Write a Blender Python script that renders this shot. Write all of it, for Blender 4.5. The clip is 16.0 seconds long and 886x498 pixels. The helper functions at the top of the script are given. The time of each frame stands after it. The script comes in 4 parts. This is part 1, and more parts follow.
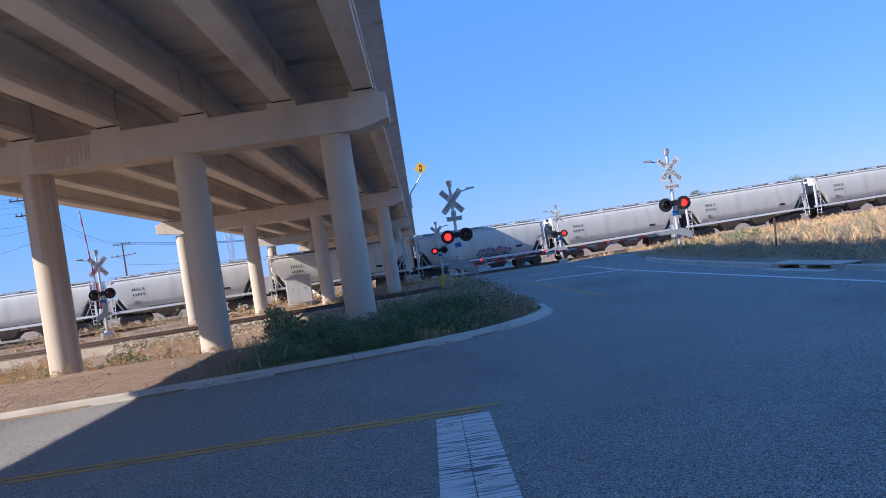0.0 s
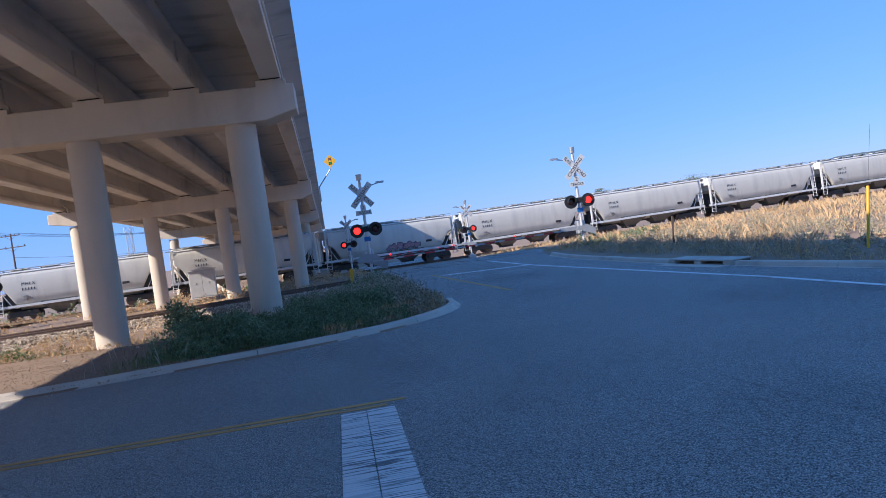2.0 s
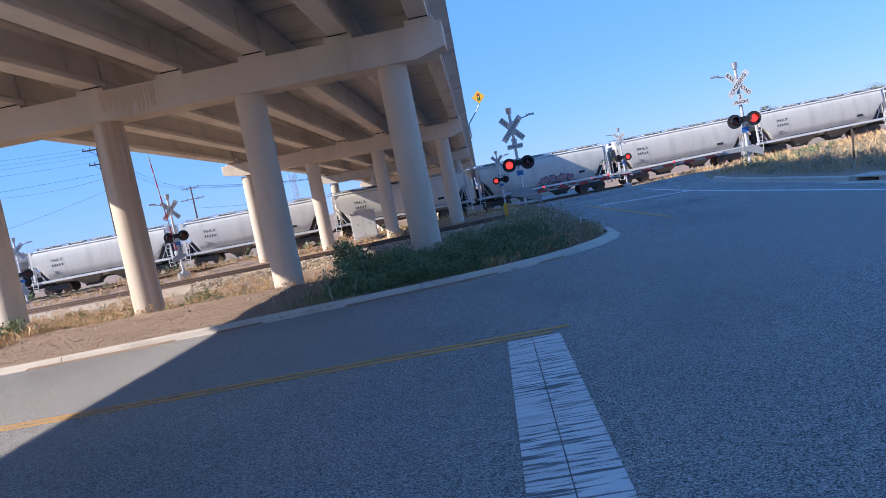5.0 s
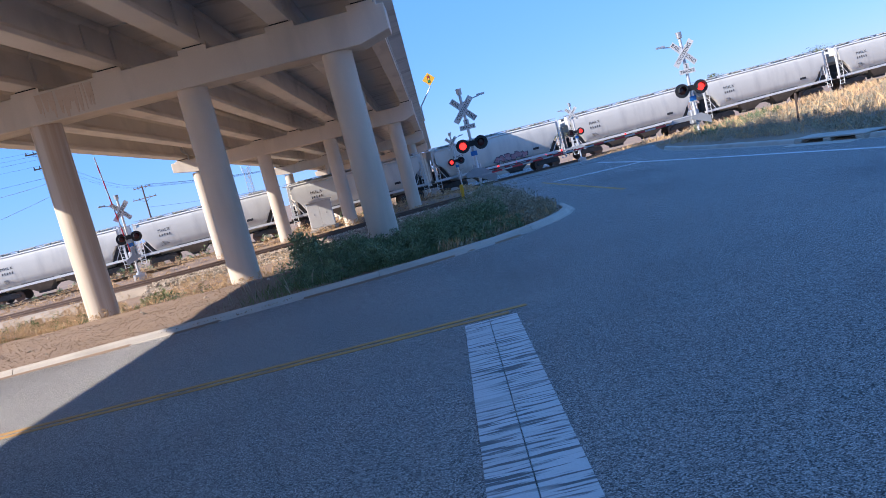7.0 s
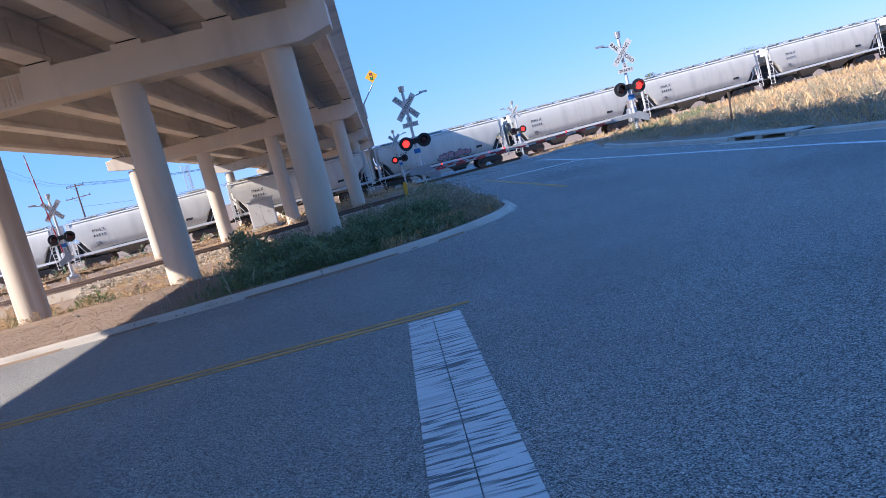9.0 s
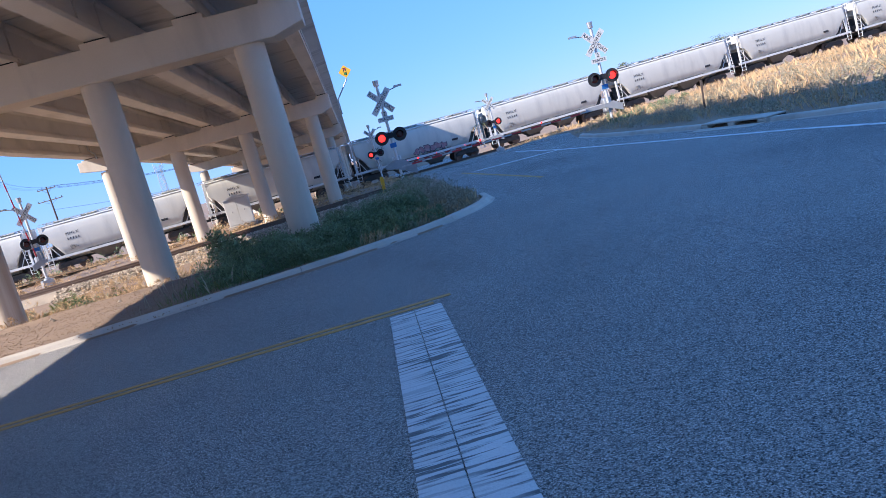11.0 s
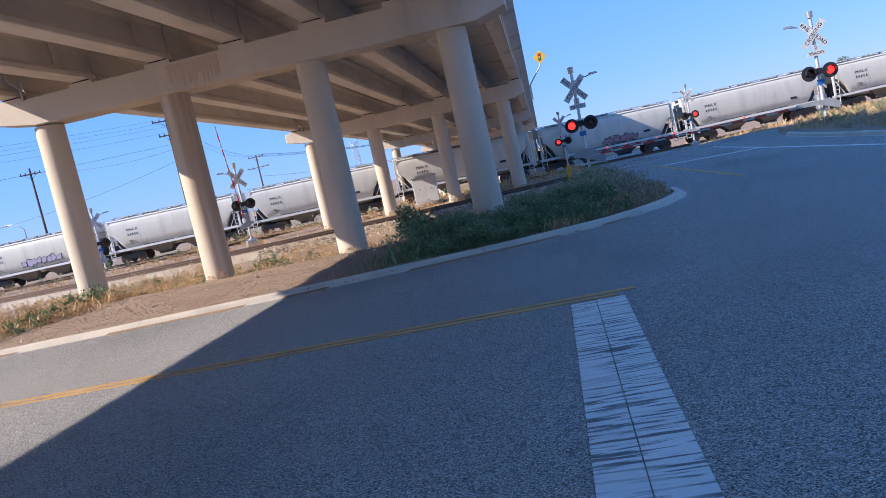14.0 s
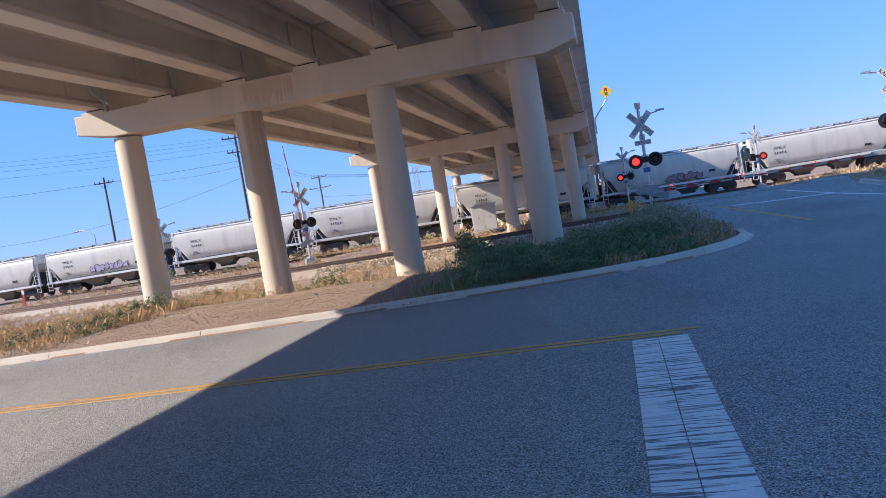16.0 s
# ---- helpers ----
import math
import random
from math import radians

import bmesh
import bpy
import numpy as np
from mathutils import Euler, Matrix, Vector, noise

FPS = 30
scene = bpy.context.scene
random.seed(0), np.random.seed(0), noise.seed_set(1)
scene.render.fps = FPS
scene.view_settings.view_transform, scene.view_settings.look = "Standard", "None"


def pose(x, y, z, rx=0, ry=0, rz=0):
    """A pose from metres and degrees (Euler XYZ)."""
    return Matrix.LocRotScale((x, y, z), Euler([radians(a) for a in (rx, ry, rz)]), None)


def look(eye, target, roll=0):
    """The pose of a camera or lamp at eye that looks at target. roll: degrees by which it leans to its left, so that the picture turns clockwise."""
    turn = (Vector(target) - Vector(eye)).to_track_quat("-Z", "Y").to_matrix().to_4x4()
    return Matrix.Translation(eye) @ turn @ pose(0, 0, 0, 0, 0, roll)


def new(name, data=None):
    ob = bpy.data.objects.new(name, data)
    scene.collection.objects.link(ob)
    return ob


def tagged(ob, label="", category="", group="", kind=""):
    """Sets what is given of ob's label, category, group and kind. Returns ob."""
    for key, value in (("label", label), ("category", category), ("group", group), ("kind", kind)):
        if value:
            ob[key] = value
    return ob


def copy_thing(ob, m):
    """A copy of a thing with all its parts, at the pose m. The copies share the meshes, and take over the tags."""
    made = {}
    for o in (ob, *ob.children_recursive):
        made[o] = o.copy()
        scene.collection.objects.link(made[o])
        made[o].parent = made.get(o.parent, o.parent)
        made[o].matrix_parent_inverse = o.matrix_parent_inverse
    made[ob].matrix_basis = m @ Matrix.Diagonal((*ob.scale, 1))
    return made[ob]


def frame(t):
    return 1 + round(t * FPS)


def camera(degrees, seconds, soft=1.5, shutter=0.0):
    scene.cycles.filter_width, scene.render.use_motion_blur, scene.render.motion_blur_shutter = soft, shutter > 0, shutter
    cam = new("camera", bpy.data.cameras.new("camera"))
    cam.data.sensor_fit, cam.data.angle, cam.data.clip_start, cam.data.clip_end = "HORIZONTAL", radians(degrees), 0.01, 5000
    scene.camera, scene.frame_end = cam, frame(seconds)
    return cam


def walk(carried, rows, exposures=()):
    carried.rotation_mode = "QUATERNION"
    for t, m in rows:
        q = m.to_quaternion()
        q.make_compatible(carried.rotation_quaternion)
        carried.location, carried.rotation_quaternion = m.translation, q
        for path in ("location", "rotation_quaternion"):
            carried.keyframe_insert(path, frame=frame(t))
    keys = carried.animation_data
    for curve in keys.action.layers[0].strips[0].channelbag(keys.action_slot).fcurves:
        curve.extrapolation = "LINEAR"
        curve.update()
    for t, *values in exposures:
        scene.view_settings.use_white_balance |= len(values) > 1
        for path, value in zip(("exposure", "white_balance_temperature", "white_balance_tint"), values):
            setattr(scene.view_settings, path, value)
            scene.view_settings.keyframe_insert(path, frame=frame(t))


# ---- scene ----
cam = camera(60.0, 16.0, soft=0.8)
PATH = [
    (0.0, 0.026, -0.001, 1.719, 89.88, 8.63, -0.59),
    (0.5, 0.029, 0.015, 1.718, 89.90, 7.08, -1.69),
    (1.0, 0.028, 0.017, 1.701, 89.22, 5.92, -3.27),
    (1.5, 0.045, 0.044, 1.694, 88.26, 6.27, -6.19),
    (2.0, 0.062, 0.019, 1.707, 88.49, 8.13, -7.35),
    (2.5, 0.056, 0.015, 1.724, 90.03, 8.86, -5.55),
    (3.0, 0.034, -0.012, 1.712, 91.05, 9.25, -1.89),
    (3.5, -0.036, -0.072, 1.703, 89.87, 9.89, 5.50),
    (4.0, -0.060, -0.053, 1.681, 86.58, 11.22, 8.39),
    (4.5, -0.064, -0.073, 1.683, 84.81, 11.99, 7.40),
    (5.0, -0.027, -0.031, 1.669, 85.57, 11.16, 4.01),
    (7.5, 0.074, 0.056, 1.665, 82.98, 15.10, -0.15),
    (8.0, 0.086, 0.061, 1.660, 82.53, 15.48, -1.58),
    (8.5, 0.091, 0.070, 1.659, 82.64, 14.77, -2.96),
    (9.0, 0.084, 0.066, 1.656, 82.36, 14.36, -3.58),
    (11.5, 0.058, 0.055, 1.659, 81.34, 15.77, -5.62),
    (12.0, 0.004, 0.008, 1.664, 83.62, 13.67, 2.52),
    (12.5, -0.039, -0.006, 1.658, 83.81, 12.27, 8.55),
    (13.0, -0.033, -0.017, 1.662, 83.66, 11.81, 9.67),
    (13.5, -0.034, -0.026, 1.662, 83.81, 12.10, 9.44),
    (14.0, -0.024, -0.021, 1.663, 83.83, 12.42, 8.67),
    (14.5, -0.035, -0.061, 1.675, 84.87, 11.57, 8.69),
    (15.0, -0.089, -0.089, 1.667, 86.62, 9.94, 12.29),
    (15.5, -0.105, -0.082, 1.656, 86.72, 9.74, 15.24),
    (16.0, -0.101, -0.083, 1.663, 86.75, 9.46, 13.08),
]
walk(cam, [(t, pose(x, y, z, rx, ry, rz)) for t, x, y, z, rx, ry, rz in PATH], [(0.0, 0.68, 5450, 14), (2.0, 0.66, 5450, 14), (4.5, 0.84, 5500, 14), (9.0, 1.02, 5450, 14), (11.5, 1.06, 5450, 14), (12.5, 0.96, 5550, 14), (16.0, 0.84, 5700, 14)])

# ---- world, sun, exposure ----
SUN_AZ, SUN_EL = -113.0, 31.8          # compass angle from +y towards +x, height
world = bpy.data.worlds.new("sky")
scene.world = world
world.use_nodes = True
wn = world.node_tree
sky = wn.nodes.new("ShaderNodeTexSky")
sky.sky_type = 'NISHITA'
sky.sun_disc = False
sky.sun_elevation = radians(SUN_EL)
sky.sun_rotation = radians(SUN_AZ)
sky.air_density, sky.dust_density, sky.ozone_density = 1.0, 0.0, 1.5
wn.nodes["Background"].inputs[1].default_value = 0.115
clear = wn.nodes.new("ShaderNodeMix")        # an even, deep clear blue over the sky's own gradient
clear.data_type = 'RGBA'
clear.inputs["Factor"].default_value = 0.80
clear.inputs["B"].default_value = (0.70, 1.93, 4.55, 1)
wn.links.new(sky.outputs[0], clear.inputs["A"])
wn.links.new(clear.outputs["Result"], wn.nodes["Background"].inputs[0])
sun_data = bpy.data.lights.new("sun", 'SUN')
sun_data.energy, sun_data.angle, sun_data.color = 5.0, radians(0.5), (1.0, 0.84, 0.64)
sun = new("sun", sun_data)
sun_way = Vector((math.sin(radians(SUN_AZ)) * math.cos(radians(SUN_EL)), math.cos(radians(SUN_AZ)) * math.cos(radians(SUN_EL)), math.sin(radians(SUN_EL))))
sun.matrix_world = look(tuple(sun_way * 80), (0, 0, 0))


# ---- materials ----
def mat(name, base, base2=None, rough=0.8, metal=0.0, coarse=1.5, fine=40.0, bump=0.15, bump_scale=None, island=0.0, stain=None, stain_scale=(1, 1, 1), stain_amount=0.5, stain_edge=(0.52, 0.72), stain_turn=0, stain_mask=0.0, emit=None, spec=0.5, speckle=0.0):
    """Noise at two scales between two colours, with fine relief."""
    m = bpy.data.materials.new(name)
    m.use_nodes = True
    nt = m.node_tree
    N, LK = nt.nodes, nt.links
    b = N["Principled BSDF"]
    base2 = base2 or tuple(c * 0.75 for c in base)
    co = N.new("ShaderNodeTexCoord")
    n1, n2 = N.new("ShaderNodeTexNoise"), N.new("ShaderNodeTexNoise")
    n1.inputs["Scale"].default_value, n2.inputs["Scale"].default_value = coarse, fine
    n1.inputs["Detail"].default_value, n2.inputs["Detail"].default_value = 6, 3
    LK.new(co.outputs["Object"], n1.inputs["Vector"])
    LK.new(co.outputs["Object"], n2.inputs["Vector"])
    mx = N.new("ShaderNodeMath")
    mx.operation = 'MULTIPLY_ADD'
    LK.new(n2.outputs[0], mx.inputs[0])
    mx.inputs[1].default_value = 0.5
    ad = N.new("ShaderNodeMath")
    ad.operation = 'MULTIPLY_ADD'
    LK.new(n1.outputs[0], ad.inputs[0])
    ad.inputs[1].default_value = 1.3
    ad.inputs[2].default_value = -0.4
    LK.new(ad.outputs[0], mx.inputs[2])
    ramp = N.new("ShaderNodeMix")
    ramp.data_type = 'RGBA'
    ramp.clamp_factor = True
    LK.new(mx.outputs[0], ramp.inputs["Factor"])
    ramp.inputs["A"].default_value = (*base2, 1)
    ramp.inputs["B"].default_value = (*base, 1)
    col = ramp.outputs["Result"]
    if stain:
        mp = N.new("ShaderNodeMapping")
        mp.inputs["Scale"].default_value = stain_scale
        mp.inputs["Rotation"].default_value = (0, 0, radians(stain_turn))
        LK.new(co.outputs["Object"], mp.inputs["Vector"])
        sn = N.new("ShaderNodeTexNoise")
        sn.inputs["Scale"].default_value, sn.inputs["Detail"].default_value = 1.0, 5
        LK.new(mp.outputs[0], sn.inputs["Vector"])
        mr = N.new("ShaderNodeMapRange")
        mr.inputs["From Min"].default_value, mr.inputs["From Max"].default_value = stain_edge
        mr.inputs["To Max"].default_value = stain_amount
        LK.new(sn.outputs[0], mr.inputs["Value"])
        amount = mr.outputs[0]
        if stain_mask:
            # the stains come in clumps
            big = N.new("ShaderNodeTexNoise")
            big.inputs["Scale"].default_value = stain_mask
            LK.new(co.outputs["Object"], big.inputs["Vector"])
            bm_ = N.new("ShaderNodeMapRange")
            bm_.inputs["From Min"].default_value, bm_.inputs["From Max"].default_value = 0.36, 0.52
            bm_.inputs["To Min"].default_value = 0.3
            LK.new(big.outputs[0], bm_.inputs["Value"])
            mu = N.new("ShaderNodeMath")
            mu.operation = 'MULTIPLY'
            LK.new(mr.outputs[0], mu.inputs[0])
            LK.new(bm_.outputs[0], mu.inputs[1])
            amount = mu.outputs[0]
        sm = N.new("ShaderNodeMix")
        sm.data_type = 'RGBA'
        LK.new(amount, sm.inputs["Factor"])
        LK.new(col, sm.inputs["A"])
        sm.inputs["B"].default_value = (*stain, 1)
        col = sm.outputs["Result"]
    if speckle:
        # single chips of stone, some pale, some dark
        for sc, amt in ((120.0, speckle), (260.0, speckle * 0.75)):
            vo = N.new("ShaderNodeTexVoronoi")
            vo.inputs["Scale"].default_value = sc
            LK.new(co.outputs["Object"], vo.inputs["Vector"])
            sp = N.new("ShaderNodeMapRange")
            sp.inputs["To Min"].default_value, sp.inputs["To Max"].default_value = 1 - amt, 1 + amt
            sep = N.new("ShaderNodeSeparateColor")
            LK.new(vo.outputs["Color"], sep.inputs[0])
            LK.new(sep.outputs[0], sp.inputs["Value"])
            hv_ = N.new("ShaderNodeHueSaturation")
            LK.new(sp.outputs[0], hv_.inputs["Value"])
            LK.new(col, hv_.inputs["Color"])
            col = hv_.outputs[0]
    if island:
        g = N.new("ShaderNodeNewGeometry")
        hs = N.new("ShaderNodeHueSaturation")
        mr = N.new("ShaderNodeMapRange")
        mr.inputs["To Min"].default_value, mr.inputs["To Max"].default_value = 1 - island, 1 + island
        LK.new(g.outputs["Random Per Island"], mr.inputs["Value"])
        LK.new(mr.outputs[0], hs.inputs["Value"])
        LK.new(col, hs.inputs["Color"])
        col = hs.outputs[0]
    LK.new(col, b.inputs["Base Color"])
    b.inputs["Roughness"].default_value, b.inputs["Metallic"].default_value = rough, metal
    b.inputs["Specular IOR Level"].default_value = spec
    if bump:
        bp = N.new("ShaderNodeBump")
        bp.inputs["Strength"].default_value, bp.inputs["Distance"].default_value = bump, 0.02
        LK.new(n2.outputs[0], bp.inputs["Height"])
        LK.new(bp.outputs[0], b.inputs["Normal"])
    if emit:
        b.inputs["Emission Color"].default_value = (*emit[:3], 1)
        b.inputs["Emission Strength"].default_value = emit[3]
    return m


CONCRETE = mat("bridge_concrete", (0.66, 0.575, 0.475), (0.55, 0.475, 0.385), rough=0.88, coarse=0.9, fine=25, bump=0.12, stain=(0.30, 0.27, 0.23), stain_scale=(1.2, 1.2, 0.25), stain_amount=0.35)
GIRDER_C = mat("girder_concrete", (0.72, 0.66, 0.58), (0.61, 0.55, 0.48), rough=0.9, coarse=0.7, fine=18, bump=0.15, stain=(0.24, 0.22, 0.20), stain_scale=(2.0, 0.5, 0.8), stain_amount=0.35)
DECK_C = mat("deck_concrete", (0.66, 0.63, 0.59), (0.54, 0.51, 0.475), rough=0.92, coarse=0.6, fine=20, bump=0.1, stain=(0.14, 0.12, 0.11), stain_scale=(0.5, 1.4, 1), stain_amount=0.5)
COLUMN_C = mat("column_concrete", (0.62, 0.53, 0.42), (0.54, 0.46, 0.36), rough=0.85, coarse=0.8, fine=30, bump=0.08, stain=(0.38, 0.33, 0.27), stain_scale=(2.5, 2.5, 0.35), stain_amount=0.4)
COLUMN_R = mat("rust_streaked_concrete", (0.62, 0.53, 0.42), (0.54, 0.46, 0.36), rough=0.85, coarse=0.8, fine=30, bump=0.08, stain=(0.40, 0.27, 0.17), stain_scale=(3.2, 3.2, 0.10), stain_amount=0.75, stain_edge=(0.46, 0.62))
RUST_C = mat("rust_stain", (0.50, 0.37, 0.26), (0.58, 0.48, 0.38), rough=0.9, coarse=2.5, fine=20, bump=0.1)
KERB_C = mat("kerb_concrete", (0.56, 0.50, 0.42), (0.42, 0.37, 0.31), rough=0.9, coarse=1.2, fine=30, bump=0.25, stain=(0.2, 0.18, 0.15), stain_scale=(0.8, 0.8, 2), stain_amount=0.45)
ASPHALT = mat("asphalt", (0.325, 0.305, 0.28), (0.235, 0.222, 0.205), rough=0.88, coarse=0.35, fine=85, bump=0.9, stain=(0.17, 0.162, 0.155), stain_scale=(0.30, 0.14, 1), stain_amount=0.75, speckle=0.85)
SEALANT = mat("crack_sealant", (0.16, 0.152, 0.145), (0.11, 0.105, 0.10), rough=0.8, coarse=3, fine=40, bump=0.2)
WHITE_P = mat("white_road_paint", (0.74, 0.73, 0.70), (0.56, 0.55, 0.53), rough=0.75, coarse=2.0, fine=60, bump=0.3, stain=(0.15, 0.145, 0.14), stain_scale=(2.2, 26, 1), stain_amount=1.0, stain_edge=(0.50, 0.57), stain_turn=-5, stain_mask=1.6)
LINE_P = mat("white_line_paint", (0.80, 0.80, 0.78), (0.60, 0.60, 0.58), rough=0.75, coarse=1.5, fine=60, bump=0.2, stain=(0.14, 0.14, 0.13), stain_scale=(3, 3, 1), stain_amount=0.6)
YELLOW_P = mat("yellow_line_paint", (0.58, 0.31, 0.06), (0.42, 0.25, 0.09), rough=0.75, coarse=1.5, fine=60, bump=0.2, stain=(0.12, 0.11, 0.10), stain_scale=(2.2, 9, 1), stain_amount=0.75)
EARTH = mat("dry_earth", (0.31, 0.215, 0.145), (0.20, 0.14, 0.092), rough=0.95, coarse=0.8, fine=12, bump=0.9, stain=(0.40, 0.28, 0.16), stain_scale=(0.12, 0.12, 1), stain_amount=0.6)
GRAVEL = mat("ballast_stone", (0.50, 0.41, 0.31), (0.33, 0.27, 0.20), rough=0.92, coarse=2, fine=30, bump=0.2, island=0.5)
STEEL_RAIL = mat("rail_steel", (0.20, 0.135, 0.10), (0.13, 0.09, 0.07), rough=0.7, metal=0.3, coarse=3, fine=40)
TIMBER = mat("tie_timber", (0.13, 0.10, 0.08), (0.07, 0.055, 0.045), rough=0.95, coarse=4, fine=30, bump=0.3)
CAR_GREY = mat("car_paint", (0.60, 0.58, 0.515), (0.52, 0.50, 0.445), rough=0.42, coarse=0.6, fine=12, bump=0.03, stain=(0.30, 0.29, 0.28), stain_scale=(1.6, 1, 0.35), stain_amount=0.35)
CAR_DARK = mat("car_underframe", (0.075, 0.068, 0.062), (0.04, 0.037, 0.034), rough=0.8, coarse=3, fine=30)
# car paint with the shade under the wagons put into its colour
CAR_SHADE = mat("shaded_car_paint", (0.20, 0.185, 0.165), (0.11, 0.10, 0.09), rough=0.8, coarse=2, fine=20)
CAR_WHITE = mat("car_trim", (0.68, 0.68, 0.66), (0.5, 0.5, 0.49), rough=0.6, coarse=2, fine=20, bump=0.05)
LETTER = mat("black_lettering", (0.03, 0.03, 0.035), rough=0.7, bump=0)
GRAF_R = mat("graffiti_red", (0.26, 0.07, 0.08), (0.36, 0.30, 0.31), rough=0.6, coarse=2.5, fine=8, bump=0)
GRAF_B = mat("graffiti_black", (0.03, 0.03, 0.05), (0.08, 0.08, 0.12), rough=0.6, coarse=2.5, fine=8, bump=0)
GRAF_W = mat("graffiti_pale", (0.40, 0.38, 0.46), (0.25, 0.22, 0.34), rough=0.6, coarse=2.5, fine=8, bump=0)
GALV = mat("galvanised_metal", (0.52, 0.53, 0.54), (0.40, 0.41, 0.42), rough=0.45, metal=0.7, coarse=4, fine=30, bump=0.05)
ZINC = mat("weathered_zinc", (0.36, 0.37, 0.38), (0.27, 0.28, 0.29), rough=0.7, metal=0.2, coarse=4, fine=30, bump=0.05)
MAST_W = mat("mast_aluminium", (0.62, 0.62, 0.61), (0.5, 0.5, 0.5), rough=0.5, metal=0.3, coarse=4, fine=30, bump=0.03)
ARM_W = mat("dull_reflective_white", (0.46, 0.45, 0.44), (0.34, 0.33, 0.33), rough=0.6, coarse=3, fine=30, bump=0)
SIGN_W = mat("sign_white", (0.64, 0.64, 0.62), (0.52, 0.52, 0.51), rough=0.5, coarse=3, fine=30, bump=0)
BLACK = mat("black_metal", (0.022, 0.022, 0.024), (0.014, 0.014, 0.015), rough=0.6, coarse=4, fine=30, bump=0.03)
LENS_OFF = mat("lens_dark_red", (0.07, 0.012, 0.012), (0.04, 0.01, 0.01), rough=0.25, bump=0)
LENS_ON = mat("lens_lit_red", (0.6, 0.02, 0.01), rough=0.3, bump=0, emit=(1.0, 0.02, 0.012, 2.0))
RED_P = mat("red_paint", (0.50, 0.035, 0.04), (0.38, 0.03, 0.035), rough=0.5, coarse=3, fine=30, bump=0)
YEL_S = mat("yellow_sign", (0.80, 0.45, 0.02), (0.70, 0.38, 0.02), rough=0.5, coarse=3, fine=30, bump=0)
GREEN_S = mat("green_sign", (0.03, 0.30, 0.08), rough=0.5, bump=0)
BLUE_S = mat("blue_sign", (0.03, 0.16, 0.45), rough=0.5, bump=0)
CAB_W = mat("cabinet_paint", (0.62, 0.61, 0.58), (0.52, 0.51, 0.49), rough=0.55, coarse=2, fine=20, bump=0.03)
POLE_T = mat("pole_timber", (0.14, 0.10, 0.075), (0.08, 0.06, 0.05), rough=0.9, coarse=3, fine=25, bump=0.2)
WIRE = mat("wire", (0.05, 0.05, 0.055), rough=0.6, bump=0)
WEED_G = mat("weed_leaf", (0.195, 0.255, 0.12), (0.12, 0.165, 0.075), rough=0.7, coarse=0.8, fine=6, bump=0, island=0.4)
WEED_D = mat("weed_stem_dry", (0.38, 0.33, 0.22), (0.27, 0.24, 0.16), rough=0.85, coarse=0.8, fine=6, bump=0, island=0.4)
GRASS_D = mat("dry_grass_blade", (0.56, 0.40, 0.215), (0.45, 0.285, 0.14), rough=0.85, coarse=0.35, fine=5, bump=0, island=0.28)
GRASS_G = mat("green_grass_blade", (0.17, 0.20, 0.06), (0.10, 0.13, 0.04), rough=0.8, coarse=0.5, fine=5, bump=0, island=0.4)
LEAF = mat("tree_leaf", (0.16, 0.17, 0.06), (0.09, 0.11, 0.04), rough=0.8, coarse=0.5, fine=5, bump=0, island=0.4)
HILL = mat("far_hill", (0.11, 0.14, 0.14), (0.08, 0.105, 0.11), rough=1.0, coarse=0.02, fine=0.3, bump=0)


# ---- mesh helpers ----
def box(bm, x0, x1, y0, y1, z0, z1, m=None):
    c = Matrix.Translation(((x0 + x1) / 2, (y0 + y1) / 2, (z0 + z1) / 2)) @ Matrix.Diagonal((x1 - x0, y1 - y0, z1 - z0, 1))
    bmesh.ops.create_cube(bm, size=1, matrix=(m @ c) if m else c)
    return bm


def rod(bm, a, b, r, r2=None, seg=10):
    a, b = Vector(a), Vector(b)
    d = b - a
    m = Matrix.Translation((a + b) / 2) @ d.to_track_quat('Z', 'Y').to_matrix().to_4x4()
    bmesh.ops.create_cone(bm, cap_ends=True, segments=seg, radius1=r, radius2=r if r2 is None else r2, depth=d.length, matrix=m)
    return bm


def sweep(bm, profile, stations):
    """A closed profile of (u, v) swept through stations, each a function (u, v) -> point."""
    rings = [[bm.verts.new(s(u, v)) for u, v in profile] for s in stations]
    n = len(profile)
    for a, b in zip(rings, rings[1:]):
        for i in range(n):
            bm.faces.new((a[i], a[(i + 1) % n], b[(i + 1) % n], b[i]))
    bm.faces.new(rings[0][::-1])
    bm.faces.new(rings[-1])
    bmesh.ops.recalc_face_normals(bm, faces=bm.faces)
    return bm


def bevel(bm, w, seg=1, sharp=30):
    es = [e for e in bm.edges if len(e.link_faces) == 2 and e.calc_face_angle(0) > radians(sharp)]
    bmesh.ops.bevel(bm, geom=es, offset=w, segments=seg, affect='EDGES', profile=0.6)
    return bm


def meshed(name, bm, material, smooth=False):
    me = bpy.data.meshes.new(name)
    bm.to_mesh(me)
    bm.free()
    if smooth:
        me.shade_smooth()
        me.set_sharp_from_angle(angle=radians(35))
    me.materials.append(material)
    return me


def part(name, bm, material, parent=None, label="", smooth=False, at=None):
    ob = new(name, bm if isinstance(bm, bpy.types.Mesh) else meshed(name, bm, material, smooth))
    if parent:
        ob.parent = parent
    if at:
        ob.matrix_local = at
    if label:
        tagged(ob, label)
    return ob


def thing(name, label, category, group="", kind="", at=None):
    ob = new(name)
    ob.empty_display_size = 0.3
    if at:
        ob.matrix_world = at
    return tagged(ob, label, category, group, kind)


